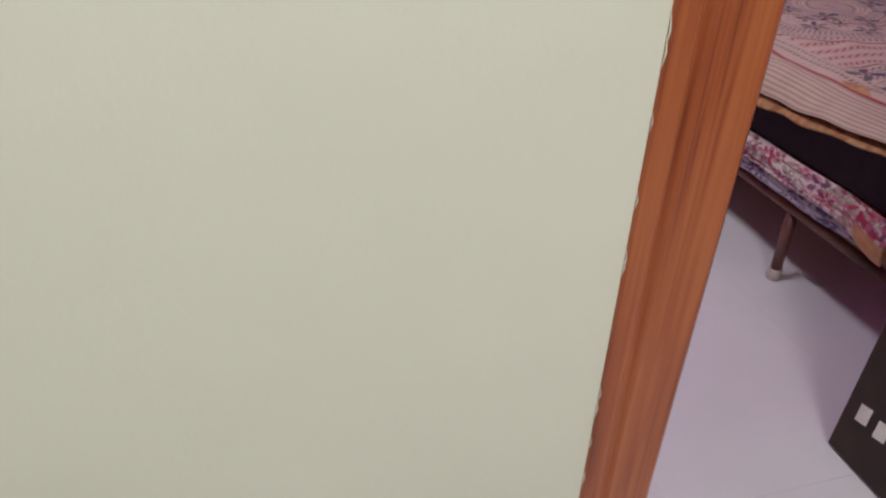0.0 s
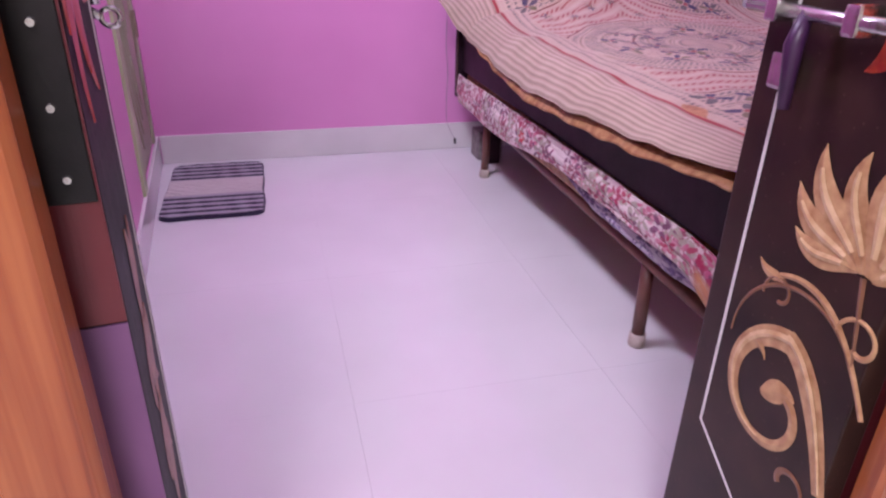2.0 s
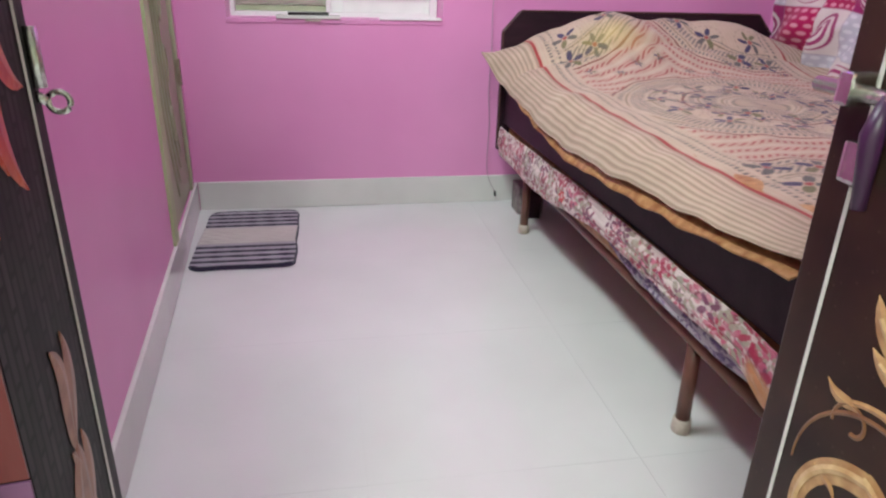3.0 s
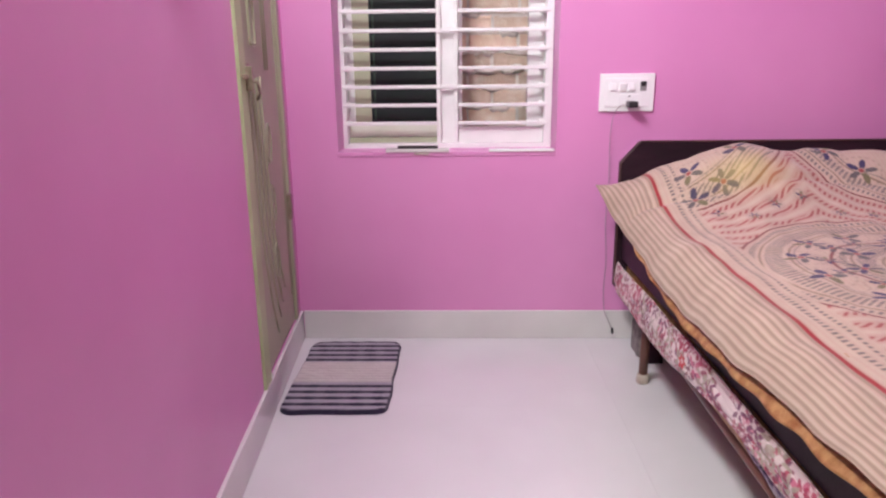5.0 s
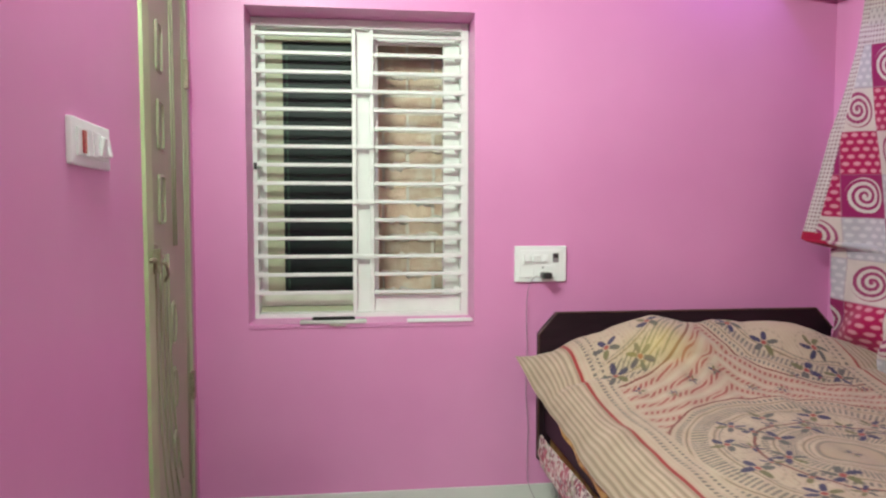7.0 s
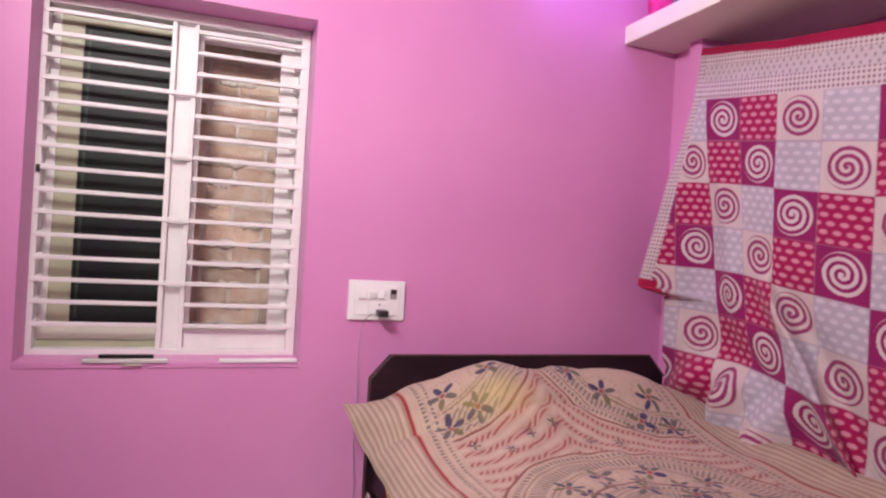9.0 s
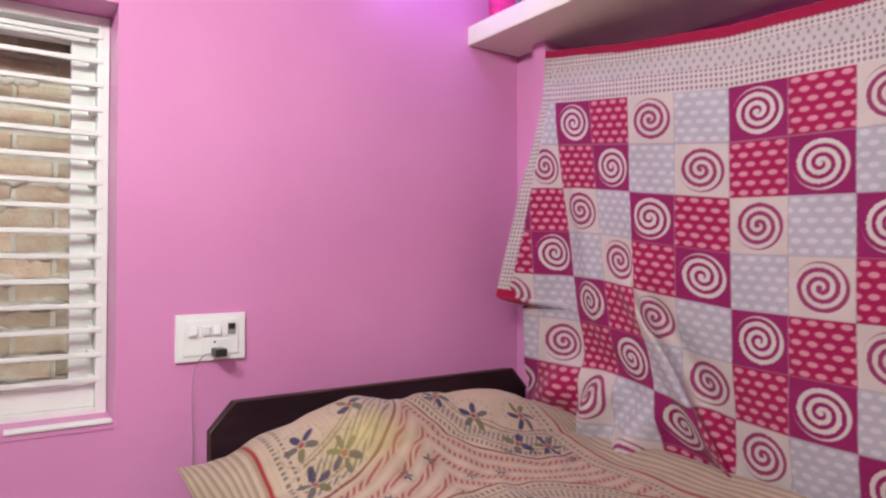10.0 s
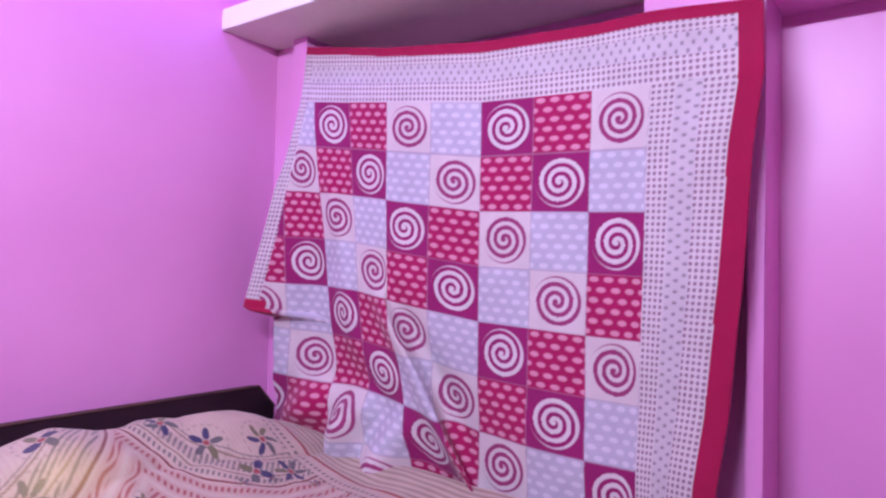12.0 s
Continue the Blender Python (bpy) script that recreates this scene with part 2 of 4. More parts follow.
def tube(points, radius, sides=10, closed=False, taper=None):
    """A round bar along points."""
    bm = bmesh.new()
    rings = []
    pts = [Vector(p) for p in points]
    n = len(pts)
    for i, p in enumerate(pts):
        a = pts[(i - 1) % n] if (closed or i > 0) else p
        c = pts[(i + 1) % n] if (closed or i < n - 1) else p
        d = (c - a).normalized()
        up = Vector((0, 0, 1)) if abs(d.z) < 0.9 else Vector((1, 0, 0))
        s = d.cross(up).normalized()
        u = s.cross(d)
        rr = radius * (taper[i] if taper else 1.0)
        rings.append([bm.verts.new(p + (s * math.cos(k * 2 * math.pi / sides) + u * math.sin(k * 2 * math.pi / sides)) * rr) for k in range(sides)])
    for i in range(n if closed else n - 1):
        a, c = rings[i], rings[(i + 1) % n]
        for k in range(sides):
            bm.faces.new((a[k], a[(k + 1) % sides], c[(k + 1) % sides], c[k]))
    if not closed:
        bm.faces.new(rings[0][::-1])
        bm.faces.new(rings[-1])
    bmesh.ops.recalc_face_normals(bm, faces=bm.faces)
    return bm


def prism(outline, axis, a, c, bevel=0.0):
    """An outline of (u, v) pairs drawn out between a and c along x, y or z."""
    bm = bmesh.new()
    def at(u, v, w):
        return {"x": (w, u, v), "y": (u, w, v), "z": (u, v, w)}[axis]
    lo = [bm.verts.new(at(u, v, a)) for u, v in outline]
    hi = [bm.verts.new(at(u, v, c)) for u, v in outline]
    n = len(outline)
    for k in range(n):
        bm.faces.new((lo[k], lo[(k + 1) % n], hi[(k + 1) % n], hi[k]))
    bm.faces.new(lo[::-1])
    bm.faces.new(hi)
    bmesh.ops.recalc_face_normals(bm, faces=bm.faces)
    if bevel:
        bmesh.ops.bevel(bm, geom=bm.edges[:], offset=bevel, segments=2, profile=0.6, affect="EDGES")
    return bm


def sheet_mesh(name, P, C, mat, thick=0.0, parent=None):
    """A cloth from a grid of places P (n, m, 3) with its print C (n, m, 3)."""
    n, m_, _ = P.shape
    P2, C2 = P.reshape(-1, 3), C.reshape(-1, 3)
    i, j = np.meshgrid(np.arange(n - 1), np.arange(m_ - 1), indexing="ij")
    a = (i * m_ + j).ravel()
    faces = np.stack([a, a + 1, a + m_ + 1, a + m_], 1)
    if thick:
        du = np.gradient(P, axis=0)
        dv = np.gradient(P, axis=1)
        nn = np.cross(du, dv)
        nn /= np.linalg.norm(nn, axis=2, keepdims=True) + 1e-9
        back = (P + nn * thick).reshape(-1, 3)
        k = len(P2)
        edge = np.concatenate([np.arange(m_), np.arange(1, n) * m_ + m_ - 1, (n - 1) * m_ + np.arange(m_ - 2, -1, -1), np.arange(n - 2, 0, -1) * m_])
        nxt = np.roll(edge, -1)
        faces = np.concatenate([faces, faces[:, ::-1] + k, np.stack([nxt, edge, edge + k, nxt + k], 1)])
        P2, C2 = np.concatenate([P2, back]), np.concatenate([C2, C2])
    me = bpy.data.meshes.new(name)
    me.vertices.add(len(P2))
    me.vertices.foreach_set("co", P2.astype(np.float32).ravel())
    me.loops.add(len(faces) * 4)
    me.loops.foreach_set("vertex_index", faces.astype(np.int32).ravel())
    me.polygons.add(len(faces))
    me.polygons.foreach_set("loop_start", np.arange(0, len(faces) * 4, 4, dtype=np.int32))
    me.polygons.foreach_set("use_smooth", np.ones(len(faces), bool))
    me.update(calc_edges=True)
    me.validate()
    att = me.color_attributes.new("print", "FLOAT_COLOR", "POINT")
    att.data.foreach_set("color", np.concatenate([C2, np.ones((len(C2), 1))], 1).astype(np.float32).ravel())
    me.materials.append(mat)
    ob = new(name, me)
    if parent:
        ob.parent = parent
    return ob


def lumps(x, y, scale, seed, octaves=3):
    """Smooth random relief over arrays, from -1 to 1 about."""
    rng = np.random.RandomState(seed)
    out = np.zeros_like(x)
    for o in range(octaves):
        f = scale * 2 ** o
        for _ in range(4):
            a, ph = rng.uniform(0, 2 * np.pi, 2)
            g = f * rng.uniform(0.6, 1.4)
            out += np.sin((x * np.cos(a) + y * np.sin(a)) * g + ph) / (4 * 2 ** o)
    return out


def blend(C, mask, colour, amount=1.0):
    k = np.clip(mask, 0, 1)[..., None] * amount
    return C * (1 - k) + np.array(colour) * k


def smooth(e0, e1, x):
    t = np.clip((x - e0) / (e1 - e0), 0, 1)
    return t * t * (3 - 2 * t)

# ---- the room's shell ----
def wall(name, pieces, mat, label):
    bm = bmesh.new()
    for p in pieces:
        box(*p, bm=bm)
    return tagged(part(name, bm, mat), label, "wall", kind="structure")


wall("wall_north", [(-0.12, 0, -0.05, 0.192, 0.27, 2.75), (1.066, 0, -0.05, 3.10, 0.27, 2.75), (0.192, 0, -0.05, 1.066, 0.27, 0.785), (0.192, 0, 2.004, 1.066, 0.27, 2.75)],
     WALL_PINK, "pink painted plaster wall with a recessed window")
# the left wall stands a few degrees out of square
WEST = Matrix.Translation((-0.004, 0, 0)) @ Matrix.Rotation(radians(4.2), 4, "Z")
ww = wall("wall_west", [(-0.12, -2.60, -0.05, 0, -0.75, 2.75), (-0.12, -0.062, -0.05, 0, 0.1, 2.75), (-0.12, -0.75, -0.05, 0, -0.062, 0.12), (-0.12, -0.75, 2.10, 0, -0.062, 2.75)],
          WALL_PINK, "pink painted plaster wall with a green door")
ww.matrix_world = WEST
wall("wall_south", [(-0.12, -2.595, -0.05, 0.26, -2.535, 2.75), (1.175, -2.595, -0.05, 3.10, -2.535, 2.75), (0.26, -2.595, 2.08, 1.175, -2.535, 2.75)],
     WALL_PINK, "pink painted plaster wall round the entrance door")
wall("wall_east", [(2.95, -2.535, -0.05, 3.10, 0, 2.75), (2.90, -1.45, -0.05, 2.95, -0.22, 2.113), (2.60, -1.72, -0.05, 2.95, -1.45, 2.113), (2.585, -0.22, -0.05, 2.95, 0, 2.113), (2.75, -2.535, -0.05, 2.95, -1.72, 2.113), (2.55, -1.755, -0.05, 2.75, -1.72, 1.99), (2.535, -0.22, -0.05, 2.585, -0.15, 2.113)],
     WALL_PINK, "pink painted plaster wall with shallow recesses")
wall("wall_hall_north", [(-1.80, -2.61, -0.05, 0.259, -2.595, 2.75), (1.176, -2.61, -0.05, 2.9, -2.595, 2.75), (0.259, -2.61, 2.075, 1.176, -2.595, 2.75)],
     WALL_CREAM, "cream painted plaster wall outside the bedroom")
for nm, p in (("wall_hall_west", (-1.90, -4.70, -0.05, -1.80, -2.595, 2.75)), ("wall_hall_east", (2.9, -4.70, -0.05, 3.0, -2.61, 2.75)), ("wall_hall_south", (-1.90, -4.80, -0.05, 3.0, -4.70, 2.75))):
    wall(nm, [p], WALL_CREAM, "plain cream painted plaster hall wall")
tagged(part("ceiling", box(-1.9, -4.8, 2.75, 3.1, 0.27, 2.85), CEILING), "plain white painted ceiling", "ceiling", kind="structure")
floor = tagged(part("floor", box(-1.9, -4.8, -0.06, 3.1, 0.0, -0.003), GROUT), "pale glossy tiled floor with thin joints", "floor", kind="structure")
T = 0.60
for i in range(-2, 6):
    for j in range(0, 8):
        x0, y0 = 0.012 + i * T, -0.012 - (j + 1) * T
        x1, y1 = min(x0 + T, 2.95), y0 + T
        tile_bm = box(x0 + 0.0002, y0 + 0.0002, -0.004, x1 - 0.0002, y1 - 0.0002, 0.0)
        part("tile", tile_bm, FLOOR, floor)

for nm, p in (("baseboard_north", (0.012, -0.012, 0, 2.6, 0, 0.125)), ("baseboard_west", (0, -2.52, 0, 0.012, -0.0, 0.125)),):
    base = tagged(part(nm, box(*p, 0.003), SKIRT), "pale grey tile skirting along the wall", "skirting", kind="structure")
    if nm == "baseboard_west":
        base.matrix_world = WEST
tagged(part("shelf_slab", box(2.325, -2.535, 2.113, 2.95, 0.0, 2.19, 0.006), SHELF_WHITE), "cream painted concrete loft shelf", "shelf", kind="structure")
tagged(part("lintel_slab", box(2.56, -2.535, 1.935, 2.75, -1.755, 1.99, 0.004), WALL_PINK), "pink painted slab across the recess", "shelf", kind="structure")

# ---- the window ----
win = empty("window_1", (0.628, 0.05, 0.80), "white steel window with horizontal grille bars", "window", kind="structure")


def wpart(name, bm, mat, label="", inset=True):
    """A part of the window; the joinery sits deep in the recess."""
    if inset:
        for q in bm.verts:
            q.co = Vector((0.62 + (q.co.x - 0.62) * 1.042, q.co.y + 0.112, 1.245 + (q.co.z - 1.245) * 1.042))
    return part(name, moved(bm, win), mat, win, label)


X0, X1, Z0, Z1 = 0.204, 1.046, 0.806, 1.972
wpart("frame", box(X0, 0.035, Z0, X0 + 0.022, 0.10, Z1, 0.003), WHITE_STEEL)
wpart("frame", box(X1 - 0.03, 0.035, Z0, X1, 0.10, Z1, 0.003), WHITE_STEEL)
wpart("frame", box(X0 + 0.022, 0.035, Z1 - 0.035, X1 - 0.03, 0.10, Z1, 0.003), WHITE_STEEL)
wpart("frame", box(X0 + 0.022, 0.035, Z0, X1 - 0.03, 0.10, Z0 + 0.028, 0.003), WHITE_STEEL)
wpart("mullion", box(0.588, 0.040, Z0 + 0.028, 0.604, 0.09, Z1 - 0.035, 0.002), WHITE_STEEL)
wpart("mullion", box(0.656, 0.040, Z0 + 0.028, 0.672, 0.09, Z1 - 0.035, 0.002), WHITE_STEEL)
wpart("mullion_panel", box(0.604, 0.064, Z0 + 0.028, 0.656, 0.09, Z1 - 0.035, 0.002), WHITE_STEEL)
NB = 15
for k in range(NB):
    z = 0.915 + k * (1.912 - 0.915) / (NB - 1)
    wpart("bar", box(X0 + 0.010, 0.030, z - 0.007, 0.588, 0.044, z + 0.007, 0.002, seg=1), WHITE_STEEL)
    wpart("bar", box(0.672, 0.030, z - 0.007, X1 - 0.016, 0.044, z + 0.007, 0.002, seg=1), WHITE_STEEL)
    wpart("bar_cleat", box(X0 + 0.022, 0.046, z - 0.012, X0 + 0.034, 0.075, z + 0.012, 0.002, seg=1), WHITE_STEEL)
    wpart("bar_cleat", box(X1 - 0.050, 0.046, z - 0.012, X1 - 0.030, 0.075, z + 0.012, 0.002, seg=1), WHITE_STEEL)
    if k in (2, 5, 8, 11):
        wpart("bar", box(0.588, 0.028, z - 0.0075, 0.672, 0.0395, z + 0.0075, 0.002, seg=1), WHITE_STEEL, "cross piece over the mullion")
# closed shutter with a dark pane, open half with bare frame strips
wpart("shutter_stile", box(0.217, 0.10, Z0 + 0.03, 0.252, 0.125, Z1 - 0.04, 0.003), WHITE_STEEL)
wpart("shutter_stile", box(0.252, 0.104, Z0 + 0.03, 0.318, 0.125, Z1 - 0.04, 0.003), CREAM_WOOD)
wpart("shutter_rail", box(0.222, 0.092, Z0 + 0.052, 0.588, 0.099, Z0 + 0.100, 0.006), SHUTTER_WHITE)
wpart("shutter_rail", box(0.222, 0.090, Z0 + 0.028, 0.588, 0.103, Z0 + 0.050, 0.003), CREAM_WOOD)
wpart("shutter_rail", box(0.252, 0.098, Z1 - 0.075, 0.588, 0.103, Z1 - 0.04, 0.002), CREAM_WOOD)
wpart("pane", box(0.318, 0.108, Z0 + 0.085, 0.595, 0.113, Z1 - 0.070), PANE)
wpart("pane_strip", box(0.330, 0.1055, Z0 + 0.12, 0.338, 0.1075, Z1 - 0.09), PANE_EDGE, "dark green glazing strip")
wpart("frame", box(0.672, 0.09, Z0 + 0.028, 0.690, 0.125, Z1 - 0.04, 0.003), WHITE_STEEL)
wpart("frame", box(0.952, 0.09, Z0 + 0.028, X1 - 0.03, 0.125, Z1 - 0.04, 0.003), WHITE_STEEL)
wpart("frame", box(0.672, 0.060, Z0 + 0.028, X1 - 0.03, 0.089, Z0 + 0.092, 0.003), WHITE_STEEL)
wpart("frame", box(0.690, 0.09, Z1 - 0.075, 0.952, 0.125, Z1 - 0.04, 0.003), WHITE_STEEL)
wpart("latch", box(0.214, 0.026, 1.395, 0.226, 0.030, 1.42, 0.001, seg=1), BLACK_PLASTIC)
wpart("window_sill", box(0.190, -0.004, 0.780, 1.068, 0.26, 0.7985, 0.003), WALL_PINK, "", False)
wpart("tile_shard", box(0.385, -0.012, 0.7985, 0.64, 0.026, 0.812, 0.003), SKIRT, "cracked pale tile edge on the sill", False)
wpart("tile_shard", box(0.80, -0.010, 0.7985, 1.058, 0.026, 0.808, 0.002), WHITE_PLASTIC, "thin white strip on the sill", False)
wpart("tile_shard", box(0.50, -0.014, 0.789, 0.56, -0.0045, 0.7965, 0.002), RUBBER, "chipped brown tile edge", False)
tagged(part("iron_strip", box(0.432, -0.008, 0.8125, 0.595, 0.012, 0.824, 0.003), DARK_STEEL), "short dark iron strip lying on the window sill", "iron strip")

# brick wall outside, mortar squeezed out between the courses
bw = empty("brick_wall_outside", (0.85, 0.45, 0.0), "rough pale brick wall with oozing mortar outside the window", "wall", kind="structure")
bmm = bmesh.new()
box(0.50, 0.426, -0.05, 1.6, 0.57, 2.75, bm=bmm)
part("mortar_bed", moved(bmm, bw), MORTAR, bw)
# solid slab in a near-black colour, standing in for shade beside the bricks
part("side_wall", moved(box(0.05, 0.438, -0.05, 0.50, 0.57, 2.75), bw), BED_DARK, bw, "dark slab coloured as the unlit gap between the houses")
rb = random.Random(5)
for row in range(17):
    z = 0.72 + row * 0.080
    off = 0.11 if row % 2 else 0.0
    for c in range(-1, 4):
        xa = 0.50 + off + c * 0.225
        xb = xa + 0.212
        xa, xb = max(xa, 0.502), min(xb, 1.5)
        if xb - xa < 0.03:
            continue
        br_bm = box(xa, 0.420 + rb.uniform(-0.006, 0.006), z + rb.uniform(-0.002, 0.002), xb, 0.45, z + 0.066 + rb.uniform(-0.003, 0.003), 0.006, seg=2)
        for vv in br_bm.verts:
            vv.co += Vector((rb.uniform(-1, 1), rb.uniform(-1, 1), rb.uniform(-1, 1))) * 0.003
        part("brick", moved(br_bm, bw), BRICK, bw)
for k in range(60):
    row = rb.randrange(0, 9) if k < 48 else rb.randrange(9, 16)
    z = 0.715 + row * 0.080 + rb.uniform(-0.006, 0.006)
    xa = rb.uniform(0.66, 1.0)
    L = rb.uniform(0.04, 0.13)
    pts = [(xa + L * t / 5, 0.421 + rb.uniform(-0.004, 0.003), z + rb.uniform(-0.007, 0.007)) for t in range(6)]
    part("mortar_blob", moved(tube(pts, rb.uniform(0.010, 0.020), 7, taper=[0.3, 1, 0.8, 1.1, 0.9, 0.3]), bw), MORTAR, bw, smooth=True)

# ---- the green door in the left wall ----
gd = empty("door_1", (0, -0.40, 0.12), "closed faded green moulded door with a slide bolt", "door", kind="structure")


def gpart(name, bm, mat, label="", smooth_=False):
    return part(name, moved(bm, gd), mat, gd, label, smooth_)


gpart("frame", box(-0.06, -0.75, 0.12, 0.010, -0.672, 2.10, 0.004), GREEN_FRAME)
gpart("frame", box(-0.06, -0.105, 0.12, 0.004, -0.062, 2.10, 0.004), GREEN_DOOR)
gpart("frame", box(-0.06, -0.672, 2.06, 0.010, -0.105, 2.10, 0.004), GREEN_FRAME)
gpart("leaf", box(-0.045, -0.670, 0.125, -0.006, -0.107, 2.058, 0.004), GREEN_DOOR)
# moulded panels: upright ovals, squares and long curved ribs
def ring_outline(cy, cz, ry, rz, power, n=28):
    pts = []
    for k in range(n):
        a = 2 * math.pi * k / n
        c, s = math.cos(a), math.sin(a)
        pts.append((-0.005, cy + ry * math.copysign(abs(c) ** power, c), cz + rz * math.copysign(abs(s) ** power, s)))
    return pts


for cz in (1.268, 1.490, 1.722, 1.950):
    gpart("moulding", tube(ring_outline(-0.500, cz, 0.036, 0.070, 0.18), 0.0065, 6, True), GREEN_DOOR, smooth_=True)
    gpart("panel", box(-0.0065, -0.524, cz - 0.058, -0.0045, -0.476, cz + 0.058), GREEN_DOOR)
for cz in (0.45, 0.66, 0.875):
    gpart("moulding", tube(ring_outline(-0.37, cz, 0.036, 0.065, 1.0), 0.0065, 6, True), GREEN_DOOR, smooth_=True)
# long ribs that sweep sideways at the foot, and two straight ones above
for k in range(4):
    yk = -0.60 + k * 0.055
    pts = [(-0.005, yk + 0.30 * (1 - t) ** 3 * 0.55, 0.20 + 0.90 * t + 0.04 * k * (1 - t)) for t in np.linspace(0, 1, 24)]
    gpart("moulding", tube(pts, 0.005, 6), GREEN_DOOR, smooth_=True)
for y_, z0_ in ((-0.34, 1.12), (-0.30, 1.12), (-0.145, 0.25)):
    gpart("moulding", tube([(-0.005, y_, z0_), (-0.005, y_, 1.98)], 0.005, 6), GREEN_DOOR, smooth_=True)
gpart("slide_bolt", tube([(0.014, -0.735, 1.10), (0.014, -0.60, 1.10)], 0.007, 10), OLD_BRASS, "dull brass slide bolt", True)
gpart("bolt_plate", box(-0.006, -0.665, 1.055, 0.004, -0.60, 1.14, 0.002), OLD_BRASS)
gpart("bolt_staple", tube([(0.0, -0.63, 1.085), (0.03, -0.63, 1.085), (0.03, -0.60, 1.05), (0.02, -0.60, 1.03)], 0.005, 8), OLD_BRASS, smooth_=True)
gpart("bolt_staple", box(-0.002, -0.69, 1.06, 0.03, -0.675, 1.13, 0.004), OLD_BRASS)
for hz in (0.60, 1.72):
    gpart("hinge", box(-0.004, -0.128, hz - 0.05, 0.012, -0.09, hz + 0.05, 0.003), OLD_BRASS)

gd.matrix_world = WEST @ Matrix.Translation((0, -0.40, 0.12))

# ---- switch plates ----
def switchboard(name, label, place, w, h, turn):
    """A plate on a wall that faces -y before it is turned."""
    e = empty(name, place, label, "switch")
    e.matrix_world = pose(*place, 0, 0, turn)
    part("plate", box(-w / 2, -0.012, -h / 2, w / 2, 0, h / 2, 0.004), WHITE_PLASTIC, e)
    part("rim", box(-w / 2 + 0.022, -0.0165, -h / 2 + 0.018, w / 2 - 0.022, -0.011, h / 2 - 0.018, 0.002), WHITE_PLASTIC, e)
    return e


sb = switchboard("socket_board", "white plastic switch and socket board above the bed", (1.332, 0.0, 1.024), 0.211, 0.144, 0)
for k, dx in enumerate((-0.058, -0.020, 0.013)):
    rk = box(dx - 0.012, -0.026, 0.008, dx + 0.012, -0.0175, 0.036, 0.002)
    bmesh.ops.rotate(rk, cent=(dx, -0.02, 0.022), matrix=Matrix.Rotation(radians(9 if k % 2 else -9), 3, "X"), verts=rk.verts)
    part("rocker", rk, WHITE_PLASTIC, sb)
part("switch_gap", box(0.048, -0.019, 0.006, 0.072, -0.0165, 0.042, 0.001), GREY_PLASTIC, sb)
part("rocker", box(0.05, -0.023, 0.024, 0.07, -0.018, 0.042, 0.002), BLACK_PLASTIC, sb)
part("socket_face", box(-0.03, -0.0195, -0.052, 0.055, -0.0165, -0.006, 0.0012), WHITE_PLASTIC, sb)
part("pin_hole", tube([(0.008, -0.0205, -0.014), (0.008, -0.0185, -0.014)], 0.0035, 10), BLACK_PLASTIC, sb)
ch = empty("phone_charger", (1.346, -0.04, 0.980), "small black phone charger plugged into the socket", "charger")
part("body", box(-0.018, -0.034, -0.011, 0.018, 0.0205, 0.013, 0.005), BLACK_PLASTIC, ch)
cable = [(-0.024, -0.02, 0.0), (-0.05, -0.018, -0.006), (-0.068, 0.006, -0.05), (-0.072, 0.022, -0.15), (-0.066, 0.030, -0.3), (-0.070, 0.030, -0.48), (-0.060, 0.028, -0.62), (-0.064, 0.026, -0.75), (-0.058, 0.022, -0.85), (-0.022, 0.012, -0.930)]
cv = [Vector(p) for p in cable]
fine = []
for k in range(len(cv) - 1):
    for t in np.linspace(0, 1, 5)[:-1]:
        p0, p1, p2, p3 = cv[max(k - 1, 0)], cv[k], cv[k + 1], cv[min(k + 2, len(cv) - 1)]
        fine.append(0.5 * ((2 * p1) + (p2 - p0) * t + (2 * p0 - 5 * p1 + 4 * p2 - p3) * t * t + (3 * p1 - p0 - 3 * p2 + p3) * t ** 3))
fine.append(cv[-1])
part("cable", tube(fine, 0.0014, 7), CABLE_GREY, ch, smooth=True)
part("cable_plug", tube([(-0.022, 0.012, -0.925), (-0.02, 0.011, -0.95)], 0.0055, 8), BLACK_PLASTIC, ch)

sw = switchboard("light_switch_board", "white plastic light switch board beside the door", (0.0, -1.180, 1.366), 0.232, 0.090, 90)
sw.matrix_world = WEST @ pose(0, -1.180, 1.366, 0, 0, 90)
part("rocker", box(-0.075, -0.020, -0.022, -0.056, -0.0165, 0.022, 0.002), RED_PLASTIC, sw, "dark red indicator switch")
for k, dx in enumerate((-0.035, 0.0)):
    part("switch_blank", box(dx - 0.015, -0.0195, -0.026, dx + 0.015, -0.0165, 0.026, 0.0015), WHITE_PLASTIC, sw)
for dx, tilt in ((0.036, 10), (0.066, -10)):
    rk = box(dx - 0.012, -0.026, -0.02, dx + 0.012, -0.0165, 0.02, 0.003)
    bmesh.ops.rotate(rk, cent=(dx, -0.02, 0), matrix=Matrix.Rotation(radians(tilt), 3, "X"), verts=rk.verts)
    part("rocker", rk, WHITE_PLASTIC, sw)
part("pin_hole", tube([(0.068, -0.027, -0.008), (0.068, -0.0255, -0.008)], 0.004, 8), BLACK_PLASTIC, sw)

